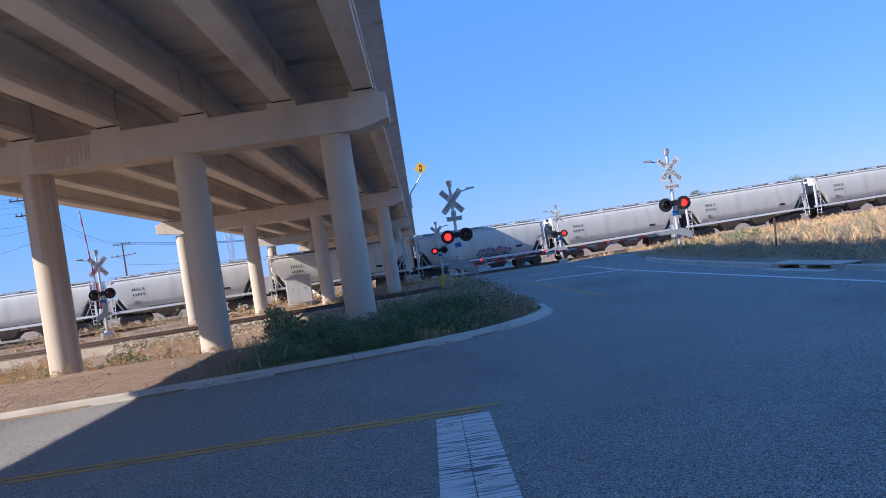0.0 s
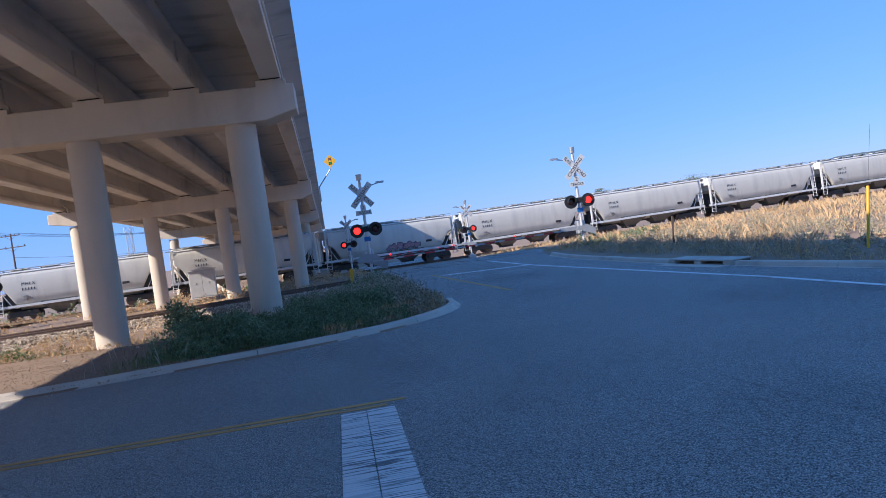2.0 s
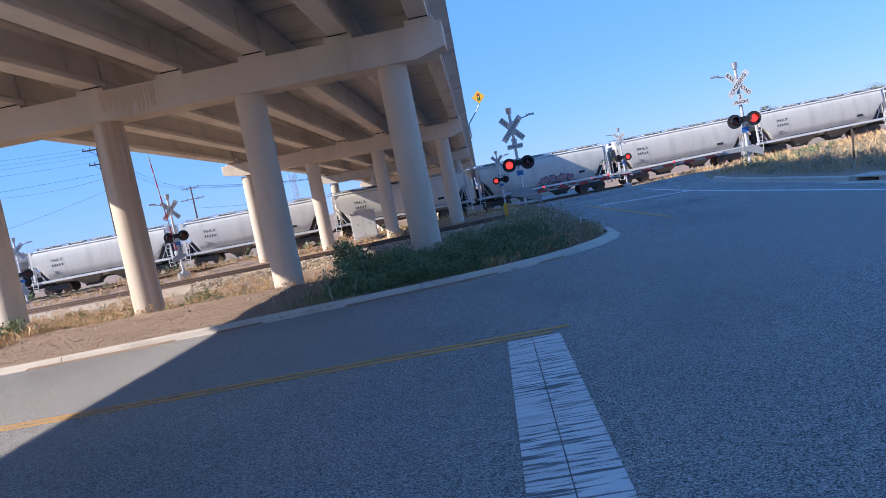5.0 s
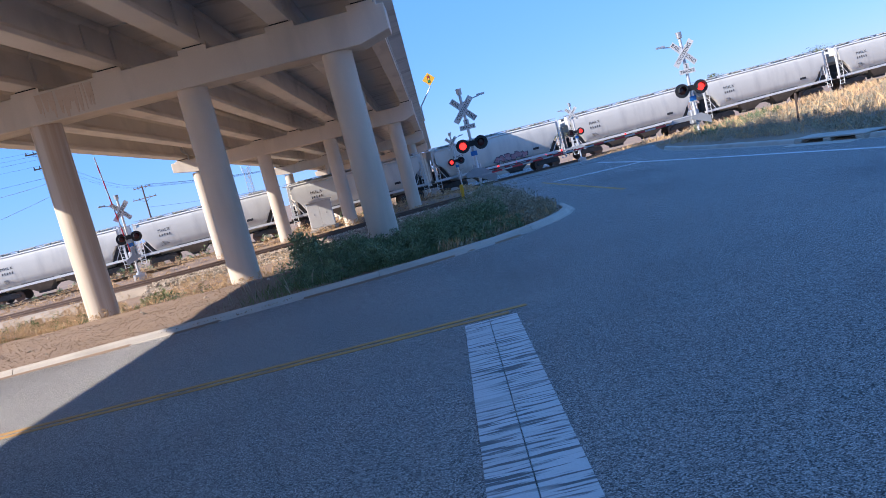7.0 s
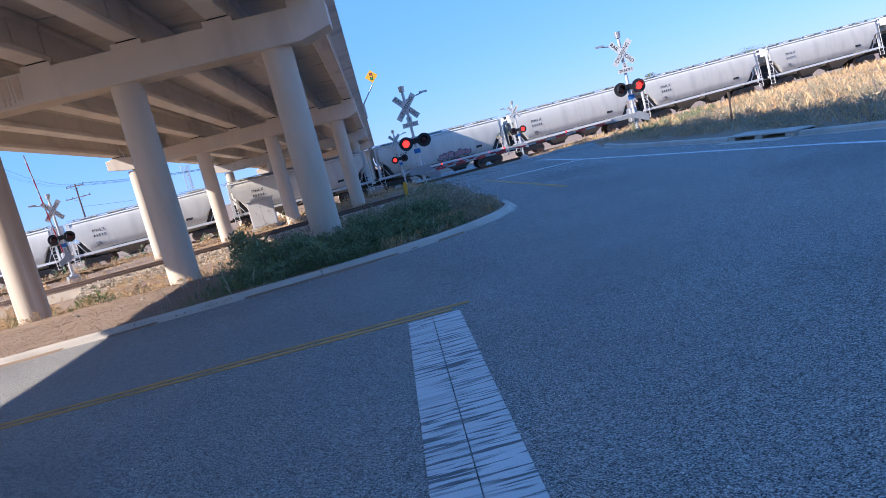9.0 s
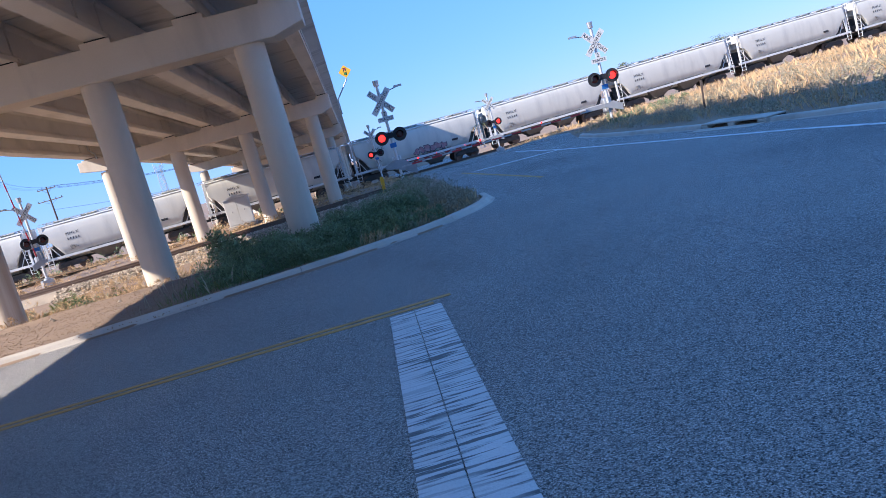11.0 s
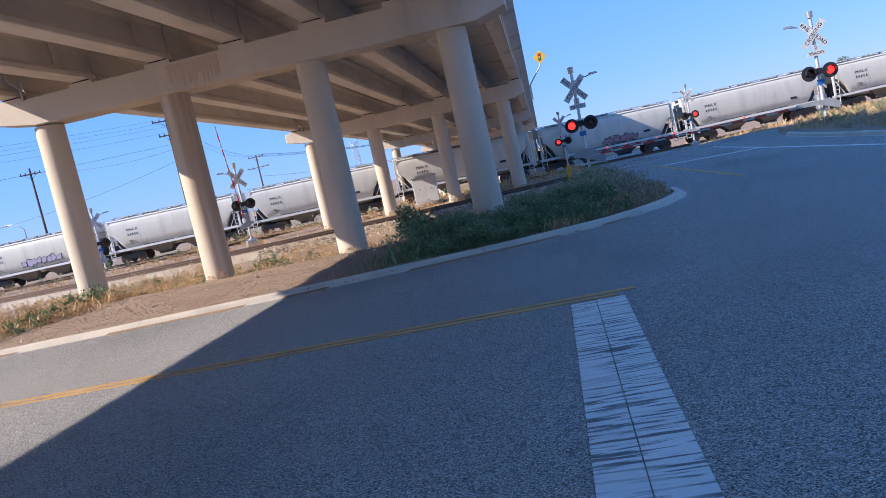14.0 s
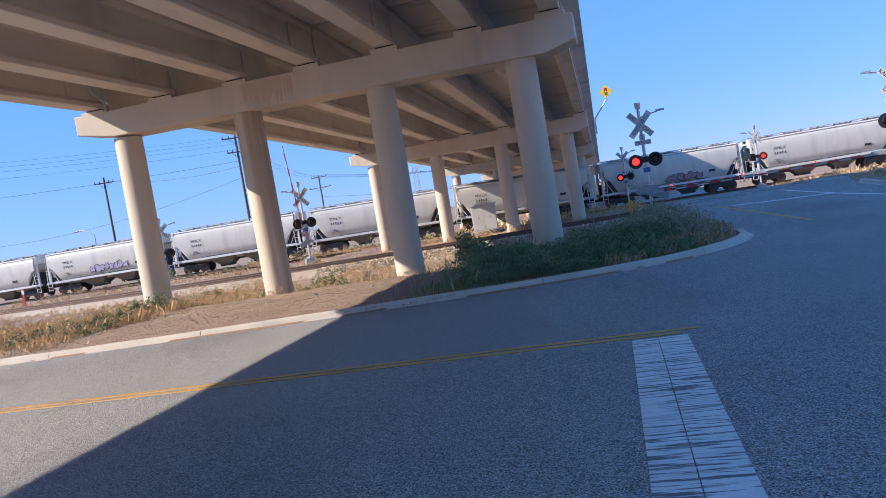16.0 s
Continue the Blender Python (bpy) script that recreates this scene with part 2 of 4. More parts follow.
def cloud(name, verts, faces, material, label, category, kind="stuff"):
    me = bpy.data.meshes.new(name)
    me.from_pydata(verts.tolist(), [], faces.tolist())
    me.materials.append(material)
    ob = new(name, me)
    return tagged(ob, label, category, "", kind)


def ground_z(y):
    """The lie of the land: level to 36 m, then down to the main line."""
    if y < 36:
        return 0.0
    s = min(1.0, (y - 36) / 38.0)
    return -1.45 * (s * s * (3 - 2 * s) * 0.6 + 0.4 * s)


# ---- ground, roads ----
GUTTER = [(-90, 12.1), (-14, 12.25), (-8, 12.55), (-4.5, 12.87), (-2.4, 13.22), (-0.9, 13.55), (0.2, 13.9), (1.05, 14.45), (1.75, 15.2), (2.2, 16.1), (2.38, 17.05), (2.3, 18.0)]
LEFT_EDGE = [(2.2, 19.0), (2.2, 25), (2.0, 31), (1.7, 36)]
RIGHT_EDGE = [(9.9, -14), (9.6, 4), (8.95, 12), (8.52, 14.8), (8.38, 16.1), (8.12, 18.8), (8.02, 22), (7.95, 27), (8.3, 31), (9.3, 36)]


def left_limit(y):
    """The asphalt's left edge where the crossing road runs on."""
    pts = [(p[1], p[0]) for p in GUTTER[3:]] + [(p[1], p[0]) for p in LEFT_EDGE] + [(60, 0.9), (95, 0.0)]
    return float(np.interp(y, [p[0] for p in pts], [p[1] for p in pts]))


def right_limit(y):
    pts = RIGHT_EDGE + [(10.0, 62), (10.6, 95)]
    return float(np.interp(y, [p[1] for p in pts], [p[0] for p in pts]))


def on_road(x, y):
    if y < -14 or x < -90 or y > 95:
        return False
    if x < 2.38 and y < 17:
        return y < np.interp(x, [p[0] for p in GUTTER[:-1]], [p[1] for p in GUTTER[:-1]])
    if y < 17:
        return x < right_limit(y)
    return left_limit(y) < x < right_limit(y)


def lines(a, b, step):
    return list(np.arange(a, b, step))


gx = [-900, -500, -300, -200, -150, -120, -100, -91] + lines(-89, -30, 2.5) + lines(-30, 20, 0.5) + lines(20, 90, 2.5) + [95, 120, 160, 220, 320, 500, 900]
gy = [-500, -200, -100, -60, -40, -25, -15.5] + lines(-14.5, 10, 2.0) + lines(10, 40, 0.5) + lines(40, 100, 1.5) + [105, 120, 150, 200, 300, 500, 900]


def land_z(x, y):
    """The bare ground: a raised verge behind the kerb, and a ditch before the siding."""
    z = ground_z(y)
    near = 12.3 < y < 36 and -30 < x < 20
    z += 0.06 + (0.035 * noise.noise((x * 0.9, y * 0.9, 0)) + 0.02 * noise.noise((x * 3, y * 3, 5)) if near else 0.06 * noise.noise((x * 0.2, y * 0.2, 2)))
    if x < 1.0:
        ditch = min(1.0, max(0.0, (y - 18.7) / 1.3)) * min(1.0, max(0.0, (1.0 - x) / 2.5)) * min(1.0, max(0.0, (48 - y) / 8))
        z -= 0.5 * ditch
    if x > 9.5 and y < 40:
        z += 0.25 * min(1.0, (x - 9.5) / 5) * min(1.0, (40 - y) / 8)
    return z


gv, gf = [], []
for j, y in enumerate(gy):
    for i, x in enumerate(gx):
        gv.append((x, y, ground_z(y) - 0.08 if on_road(x, y) or (y < 20 and (on_road(x, y - 0.12) or on_road(x + 0.12, y - 0.1))) or on_road(x - 0.12, y) else land_z(x, y)))
W = len(gx)
for j in range(len(gy) - 1):
    for i in range(W - 1):
        gf.append((j * W + i, j * W + i + 1, (j + 1) * W + i + 1, (j + 1) * W + i))
ground = cloud("ground", np.array(gv), np.array(gf), EARTH, "dry brown earth verge with bare soil and grass stubble", "ground", "structure")

bm = bmesh.new()


def quad(x0, x1, ya, yb, yc, yd):
    bm.faces.new([bm.verts.new(p) for p in ((x0, ya, 0), (x1, yb, 0), (x1, yc, 0), (x0, yd, 0))])


for (x0, y0), (x1, y1) in zip(GUTTER[:-2], GUTTER[1:-1]):
    quad(x0, x1, -14, -14, y1, y0)
ys = [-14, 4, 12, 14.8, 16.1, 17.05, 18.0, 19.0, 22, 25, 27, 31, 36]
for a, b in zip(ys, ys[1:]):
    la, lb = (max(2.38, left_limit(a)) if a < 17.05 else left_limit(a)), (2.38 if b <= 17.05 else left_limit(b))
    bm.faces.new([bm.verts.new(p) for p in ((la, a, 0), (right_limit(a), a, 0), (right_limit(b), b, 0), (lb, b, 0))])
ys = lines(36, 95, 3.0)
row = [(bm.verts.new((left_limit(y), y, ground_z(y))), bm.verts.new((right_limit(y), y, ground_z(y)))) for y in ys]
for a, b in zip(row, row[1:]):
    bm.faces.new((a[0], a[1], b[1], b[0]))
bmesh.ops.remove_doubles(bm, verts=bm.verts, dist=0.001)
for f in bm.faces:
    if f.normal.z < 0:
        f.normal_flip()
road = tagged(part("road", bm, ASPHALT), "worn dark grey asphalt road at a junction", "road", "", "structure")


def ribbon(pts, off0, off1, z, bm=None):
    """A flat strip beside a line of points, between two offsets to its left."""
    bm = bm or bmesh.new()
    prev = None
    P = [Vector((x, y)) for x, y in pts]
    for i, p in enumerate(P):
        d = (P[min(i + 1, len(P) - 1)] - P[max(i - 1, 0)]).normalized()
        n = Vector((-d.y, d.x))
        a, b = p + n * off0, p + n * off1
        cur = (bm.verts.new((a.x, a.y, z + ground_z(a.y))), bm.verts.new((b.x, b.y, z + ground_z(b.y))))
        if prev:
            bm.faces.new((prev[0], cur[0], cur[1], prev[1]))
        prev = cur
    return bm


def smooth_line(pts, step):
    """Points at even steps along a line, with soft corners."""
    P = [Vector((x, y)) for x, y in pts]
    for _ in range(2):
        q = [P[0]]
        for a, b in zip(P, P[1:]):
            q += [a * 0.75 + b * 0.25, a * 0.25 + b * 0.75]
        P = q + [P[-1]]
    out, carry = [P[0]], 0.0
    for a, b in zip(P, P[1:]):
        L = (b - a).length
        s = step - carry
        while s < L:
            out.append(a + (b - a) * (s / L))
            s += step
        carry = (carry + L) % step
    return [(p.x, p.y) for p in out]


def kerb_run(pts, step, parent, side=1.0):
    """Kerb stones as single pieces with a joint between them, each a swept profile with a sloping face and a gutter pan."""
    prof = [(-0.07, -0.06), (-0.07, 0.006), (0.0, 0.012), (0.035, 0.085), (0.06, 0.105), (0.17, 0.11), (0.19, 0.095), (0.19, -0.06)]
    P = smooth_line(pts, step / 4)
    for k in range(0, len(P) - 4, 4):
        seg = [Vector(p) for p in P[k:k + 5]]
        bm = bmesh.new()
        st = []
        for i, p in enumerate(seg):
            d = (seg[min(i + 1, 4)] - seg[max(i - 1, 0)]).normalized()
            n = Vector((-d.y, d.x)) * side
            q = p + d * (0.007 if i == 0 else -0.007 if i == 4 else 0)
            h = 0.006 * math.sin(k * 1.7)
            st.append(lambda u, v, q=q, n=n, h=h: (q.x + n.x * u, q.y + n.y * u, v + ((h + 0.012 * noise.noise((q.x * 1.7, q.y * 1.7, v * 9))) if v > 0.05 else 0)))
        sweep(bm, prof, st)
        part("kerb_stone", bm, KERB_C, parent)


kerb_left = tagged(new("kerb_verge"), "weathered concrete kerb with gutter curving round the verge", "kerb", "", "structure")
kerb_run([(-40, 12.8)] + GUTTER[1:], 3.2, kerb_left)
kerb_right = tagged(new("kerb_roadside"), "pale concrete kerb along the crossing road", "kerb", "", "structure")
kerb_run(RIGHT_EDGE[:5], 3.0, kerb_right, -1.0)
kerb_run(RIGHT_EDGE[5:9], 3.0, kerb_right, -1.0)

# storm drain inlet let into the kerb: a lintel on piers with two mouths; local y runs along the kerb
INLET_TURN = math.degrees(math.atan2(8.38 - 8.12, 18.8 - 16.1))
inlet = thing("storm_drain_inlet", "concrete kerb inlet with two dark slots", "drain", "", "", pose(8.38, 16.1, 0, 0, 0, INLET_TURN))
bm = bmesh.new()
box(bm, 0.02, 0.55, 0.0, 2.71, 0.085, 0.125)
for a, b in ((0.0, 0.32), (1.22, 1.52), (2.40, 2.71)):
    box(bm, 0.02, 0.25, a, b, -0.1, 0.085)
part("lintel", bevel(bm, 0.015), KERB_C, inlet)
# black floor and back wall stand in for the shade inside the mouths
bm = bmesh.new()
box(bm, 0.02, 0.52, 0.0, 2.71, -0.4, -0.1)
box(bm, 0.48, 0.52, 0.0, 2.71, -0.1, 0.084)
part("slot_shade", bm, BLACK, inlet)
bm = bmesh.new()
box(bm, -0.35, 0.02, 0.0, 2.71, -0.05, 0.010)
part("gutter_apron", bm, KERB_C, inlet)

# soil washed into the angle of the kerb, in ragged tongues
bm = bmesh.new()
P = smooth_line(GUTTER[1:8], 0.12)
for k in range(0, len(P) - 1):
    (xa, ya), (xb, yb) = P[k], P[k + 1]
    wa, wb = (0.04 + 0.20 * noise.noise((x * 1.1, y * 1.1, 2.6)) + 0.05 * noise.noise((x * 7, y * 7, 0.6)) for x, y in (P[k], P[k + 1]))
    if wa > 0.02 and wb > 0.02:
        lo = 0.0125
        bm.faces.new([bm.verts.new(p) for p in ((xa, ya - 0.07 - wa, 0.003), (xb, yb - 0.07 - wb, 0.003), (xb, yb + 0.003, lo + 0.01), (xa, ya + 0.003, lo + 0.01))])
bmesh.ops.remove_doubles(bm, verts=bm.verts, dist=0.002)
tagged(part("gutter_soil", bm, EARTH), "brown soil washed along the foot of the kerb", "soil", "", "stuff")

# painted marks, each its own slab of paint
def slab(name, x0, x1, y0, y1, material, label, z=0.005):
    bm = bmesh.new()
    box(bm, x0, x1, y0, y1, z - 0.004, z)
    return tagged(part(name, bm, material), label, "road marking", "", "structure")


stop_bar = tagged(new("stop_bar"), "broad white stop bar, tyre-scuffed, down to the asphalt in streaks", "road marking", "", "structure")
rnd = random.Random(5)
for x0, x1 in ((-0.225, 0.028), (0.036, 0.32)):
    ya = 7.76
    while ya > 1.0:
        yb = ya - rnd.uniform(0.35, 0.75)
        bm = bmesh.new()
        sweep(bm, [(x0, 0.001), (x1, 0.001), (x1, 0.006), (x0, 0.006)], [lambda u, v, y=y: (u + 0.011 * (7.76 - y), y + 0.05 * u, v) for y in (yb + 0.004, ya)])
        part("strip", bm, WHITE_P, stop_bar)
        ya = yb
slab("centre_line", -60, 0.45, 8.03, 8.13, YELLOW_P, "faded yellow centre line of the side road")
slab("centre_line", -60, 0.25, 7.86, 7.96, YELLOW_P, "faded yellow centre line of the side road")
bm = ribbon([(7.75, 6), (7.55, 13.3), (6.95, 20), (6.4, 26.6), (6.2, 34)], -0.06, 0.06, 0.006)
tagged(part("edge_line", bm, LINE_P), "long white edge line on the crossing road", "road marking", "", "structure")
bm = ribbon([(3.45, 28.1), (6.4, 26.7)], -0.16, 0.16, 0.006)
tagged(part("stop_line", bm, LINE_P), "white stop line before the rail crossing", "road marking", "", "structure")
bm = ribbon([(3.85, 18.3), (3.15, 29.3)], -0.06, 0.06, 0.006)
tagged(part("centre_line", bm, YELLOW_P), "short yellow centre line before the rail crossing", "road marking", "", "structure")

# worn seams in the asphalt: thin, wandering, dark
def seam(pts, w, label):
    P = smooth_line(pts, 0.25)
    bm = bmesh.new()
    prev = None
    for k, (x, y) in enumerate(P):
        dx = 0.035 * noise.noise((x * 3, y * 3, 1.7))
        ww = w * (0.5 + 0.9 * abs(noise.noise((x * 2, y * 2, 8.8))))
        cur = (bm.verts.new((x + dx - ww, y, 0.003)), bm.verts.new((x + dx + ww, y, 0.003)))
        if prev:
            bm.faces.new((prev[0], prev[1], cur[1], cur[0]))
        prev = cur
    return tagged(part("asphalt_crack", bm, SEALANT), label, "crack", "", "structure")


seam([(3.55, 3.6), (3.49, 5.3), (3.29, 6.5), (3.29, 7.6), (3.24, 9.0), (2.96, 11.4), (2.7, 13.6)], 0.006, "dark crack along the asphalt")
seam([(2.75, 14.8), (2.9, 16.4), (2.85, 17.8)], 0.006, "dark crack beside the kerb's tip")
seam([(5.6, 4.0), (5.4, 9), (5.5, 15), (5.3, 21)], 0.004, "faint dark seam between the lanes")

# ---- overpass ----
SK = math.tan(radians(-1.28))            # the bridge runs a little to the left of straight ahead
def bx(x, y):
    return x + SK * (y - 19.4)


def bz(y):
    """Fall of the bridge along its length."""
    return -0.019 * max(0.0, y - 19.4)


PIERS = [-52.3, -28.4, 19.4, 43.3, 69.0, 92.9, 116.8, 140.7]
GIRDERS = [-14.02, -11.88, -9.64, -7.54, -5.38, -3.19, -1.16]
COLS = [-13.38, -9.6, -5.78, -2.06]
overpass = thing("overpass", "concrete girder overpass on round columns with stained pier caps", "bridge")

for p in PIERS:
    if p < 0:
        continue
    for k, cx in enumerate(COLS):
        bm = bmesh.new()
        base = ground_z(p) - 0.5
        bmesh.ops.create_cone(bm, cap_ends=True, segments=40, radius1=0.385, radius2=0.38, depth=5.02 + bz(p) - base, matrix=Matrix.Translation((0, 0, (5.02 + bz(p) + base) / 2)))
        part("column", bm, COLUMN_R if p == 19.4 and k == 1 else COLUMN_C, overpass, "", True, Matrix.Translation((bx(cx, p), p, 0)))
    # cap with tapered ends and a plinth under every girder
    x0, x1 = -14.64, -0.62 if p < 20 else -0.80
    prof = [(x0, 5.28), (-13.45, 5.06), (-1.38, 4.90), (x1, 5.10), (x1, 5.72), (x0, 5.80)]
    bm = bmesh.new()
    sweep(bm, prof, [lambda u, v, p=p, s=s: (bx(u, p), p + s, v + bz(p)) for s in (-0.48, 0.48)])
    bevel(bm, 0.02)
    part("pier_cap", bm, CONCRETE, overpass)
    for gxx in GIRDERS:
        bm = bmesh.new()
        z1 = 5.86 + bz(p)
        box(bm, bx(gxx, p) - 0.36, bx(gxx, p) + 0.36, p - 0.481, p + 0.481, z1 - 0.2, z1)
        part("bearing_seat", bevel(bm, 0.008), CONCRETE, overpass)
        bm = bmesh.new()
        box(bm, bx(gxx, p) - 0.24, bx(gxx, p) + 0.24, p - 0.42, p + 0.42, z1, z1 + 0.045)
        part("bearing_pad", bm, BLACK, overpass)

# rust runs under the leaking joint on the first cap: ragged tongues of unequal length
rnd = random.Random(12)
for k in range(15):
    cx = -9.42 + 1.42 * (k + 0.5) / 15 + rnd.uniform(-0.04, 0.04)
    w0, low = rnd.uniform(0.02, 0.085), rnd.uniform(4.99, 5.35)
    bm = bmesh.new()
    ring = [(cx - w0, 5.70), (cx + w0, 5.70), (cx + w0 * 0.9, 5.70 - (5.70 - low) * 0.55), (cx + w0 * 0.3, low), (cx - w0 * 0.4, low + 0.03), (cx - w0 * 0.8, 5.70 - (5.70 - low) * 0.4)]
    sweep(bm, ring[::-1], [lambda u, v, d=d: (u, 19.4 - d, v) for d in (0.47, 0.4815 + 0.0008 * k)])
    part("rust_streak", bm, RUST_C, overpass, "brown rust streak below a leaking joint")

GP = [(-0.25, 0), (0.25, 0), (0.25, 0.13), (0.10, 0.27), (0.10, 0.80), (0.19, 0.90), (0.19, 1.02), (-0.19, 1.02), (-0.19, 0.90), (-0.10, 0.80), (-0.10, 0.27), (-0.25, 0.13)]
for a, b in zip(PIERS, PIERS[1:]):
    if a < -60:
        continue
    for gxx in GIRDERS:
        bm = bmesh.new()
        ga, gb = a + 0.05, b - 0.05
        sweep(bm, GP, [lambda u, v, y=y: (bx(gxx, y) + u, y, 5.90 + bz(y) + v) for y in (ga, gb)])
        part("girder", bevel(bm, 0.015, 1, 25), GIRDER_C, overpass)
    # end block: thicker web close to the bearings, with its drip line
    for gxx in GIRDERS:
        for y0, y1 in ((a + 0.06, a + 1.6), (b - 1.6, b - 0.06)):
            bm = bmesh.new()
            sweep(bm, [(-0.14, 0.2), (0.14, 0.2), (0.14, 0.92), (-0.14, 0.92)], [lambda u, v, y=y: (bx(gxx, y) + u, y, 5.90 + bz(y) + v) for y in (y0, y1)])
            part("end_block", bm, GIRDER_C, overpass)
    # slab panels between the girders
    for g0, g1 in zip(GIRDERS, GIRDERS[1:]):
        n = int((b - a) / 2.44)
        for k in range(n):
            y0 = a + 0.05 + k * (b - a - 0.1) / n
            y1 = a + 0.05 + (k + 1) * (b - a - 0.1) / n - 0.012
            bm = bmesh.new()
            sweep(bm, [(0.1, 1.022), (g1 - g0 - 0.1, 1.022), (g1 - g0 - 0.1, 1.12), (0.1, 1.12)], [lambda u, v, y=y: (bx(g0, y) + u, y, 5.90 + bz(y) + v) for y in (y0, y1)])
            part("slab_panel", bm, DECK_C, overpass)
    bm = bmesh.new()
    sweep(bm, [(-15.25, 1.16), (-14.2, 1.05), (-14.2, 1.125), (-1.2, 1.125), (-1.2, 1.05), (-0.42, 1.14), (-0.42, 1.36), (-15.25, 1.36)], [lambda u, v, y=y: (bx(u, y), y, 5.90 + bz(y) + v) for y in (a + 0.03, b - 0.03)])
    part("deck_slab", bm, DECK_C, overpass)
    for x0, x1, nm in ((-15.25, -14.95, "parapet"), (-0.72, -0.42, "parapet")):
        n = 4
        for k in range(n):
            y0, y1 = a + 0.03 + k * (b - a) / n, a + 0.02 + (k + 1) * (b - a) / n - 0.02
            bm = bmesh.new()
            sweep(bm, [(x0, 1.36), (x1, 1.36), (x1 - 0.03, 2.15), (x0 + 0.03, 2.15)], [lambda u, v, y=y: (bx(u, y), y, 5.90 + bz(y) + v) for y in (y0, y1)])
            part(nm, bevel(bm, 0.02), CONCRETE, overpass)
# a thin conduit along the outer girder and the drain pipes at the left ends
bm = bmesh.new()
rod(bm, (bx(-0.86, -28), -28, 6.35 + bz(-28)), (bx(-0.86, 91), 91, 6.35 + bz(91)), 0.025, seg=8)
part("conduit", bm, CAR_WHITE, overpass, "white plastic conduit")
for p in (19.4, 43.3):
    bm = bmesh.new()
    X = bx(-13.75, p)
    rod(bm, (X - 0.02, p - 0.75, 6.75 + bz(p)), (X - 0.02, p - 0.7, 6.3 + bz(p)), 0.04, seg=8)
    rod(bm, (X - 0.02, p - 0.7, 6.3 + bz(p)), (X + 0.2, p - 0.55, 6.05 + bz(p)), 0.04, seg=8)
    rod(bm, (X + 0.2, p - 0.55, 6.05 + bz(p)), (X + 0.2, p - 0.53, 5.75 + bz(p)), 0.04, seg=8)
    part("drain_pipe", bm, GALV, overpass, "bent grey drain pipe")


# ---- tracks ----
def track(name, pts, height, label, limit=230):
    """Two rails on ties along a line of points, at height(x); a ballast bed under them."""
    root = tagged(new(name), label, "railway track", "", "structure")
    P = [Vector(p) for p in pts]
    along = [0.0]
    for a, b in zip(P, P[1:]):
        along.append(along[-1] + (b - a).length)
    side = []
    for i in range(len(P)):
        d = (P[min(i + 1, len(P) - 1)] - P[max(i - 1, 0)]).normalized()
        side.append(Vector((-d.y, d.x)))
    def stations(shift):
        return [lambda u, v, p=p, n=n, l=l: (p.x + n.x * (shift + u), p.y + n.y * (shift + u), height(p.x) + v) for p, n, l in zip(P, side, along)]
    rp = [(-0.07, -0.17), (0.07, -0.17), (0.07, -0.155), (0.012, -0.135), (0.012, -0.05), (0.036, -0.035), (0.036, 0.0), (-0.036, 0.0), (-0.036, -0.035), (-0.012, -0.05), (-0.012, -0.135), (-0.07, -0.155)]
    for s in (-0.75, 0.75):
        part("rail", sweep(bmesh.new(), rp, stations(s)), STEEL_RAIL, root)
    part("ballast_bed", sweep(bmesh.new(), [(-2.5, -0.75), (2.5, -0.75), (1.45, -0.15), (-1.45, -0.15)], stations(0)), GRAVEL, root)
    bm = bmesh.new()
    box(bm, -1.3, 1.3, -0.11, 0.11, -0.32, -0.172)
    me = meshed("tie", bevel(bm, 0.01), TIMBER)
    k = 0
    while k * 0.55 < along[-1] and k < limit:
        l = k * 0.55
        i = max(q for q in range(len(P) - 1) if along[q] <= l)
        f = (l - along[i]) / (along[i + 1] - along[i])
        q, n = P[i].lerp(P[i + 1], f), side[i].lerp(side[i + 1], f)
        part("tie", me, TIMBER, root).matrix_local = Matrix.Translation((q.x, q.y, height(q.x))) @ Matrix.Rotation(math.atan2(n.y, n.x) + random.uniform(-0.01, 0.01), 4, 'Z')
        k += 1
    return root


SIDING = smooth_line([(-70, 43), (-40, 35.2), (-23, 31.9), (-12, 31.5), (-4, 33.0), (2, 35.0), (9, 37.6), (20, 42), (60, 58)], 1.5)
RAIL_N = 0.0
MAIN = smooth_line([(-112, 58.1), (-60, 59.3), (-34.4, 60.5), (-17.2, 63.0), (0, 66.7), (13.8, 68.8), (51.6, 72.2), (107.5, 76.5)], 1.5)


def near_track_y(x):
    return np.interp(x, [p[0] for p in SIDING], [p[1] for p in SIDING])


SLOPE_N = (near_track_y(9) - near_track_y(2)) / 7.0
track("siding_track", SIDING, lambda x: RAIL_N, "rusty siding track on grey ballast and timber ties")


def main_y(x):
    return np.interp(x, [p[0] for p in MAIN], [p[1] for p in MAIN])


def main_z(x):
    return float(np.interp(x, [-112, -34.4, -8.6, 10.3, 43, 107.5], [-0.585, -0.63, -0.84, -0.99, -0.80, -0.54]))


track("main_track", MAIN, main_z, "curving main line track under the standing freight train", 460)


# timber and rubber crossing panels where the road meets the siding
crossing = thing("crossing_panels", "dark crossing panels between the siding rails", "crossing panel", "", "structure")
ang = math.atan(SLOPE_N)
for s0, s1 in ((-1.6, -0.85), (-0.66, -0.02), (0.0, 0.66), (0.85, 1.6)):
    for k in range(4):
        bm = bmesh.new()
        x0 = 1.7 + k * 2.0
        box(bm, 0.01, 1.99, s0, s1, -0.15, 0.012, Matrix.Translation((x0, near_track_y(x0), RAIL_N)) @ Matrix.Rotation(ang, 4, 'Z'))
        part("panel", bm, ASPHALT, crossing)


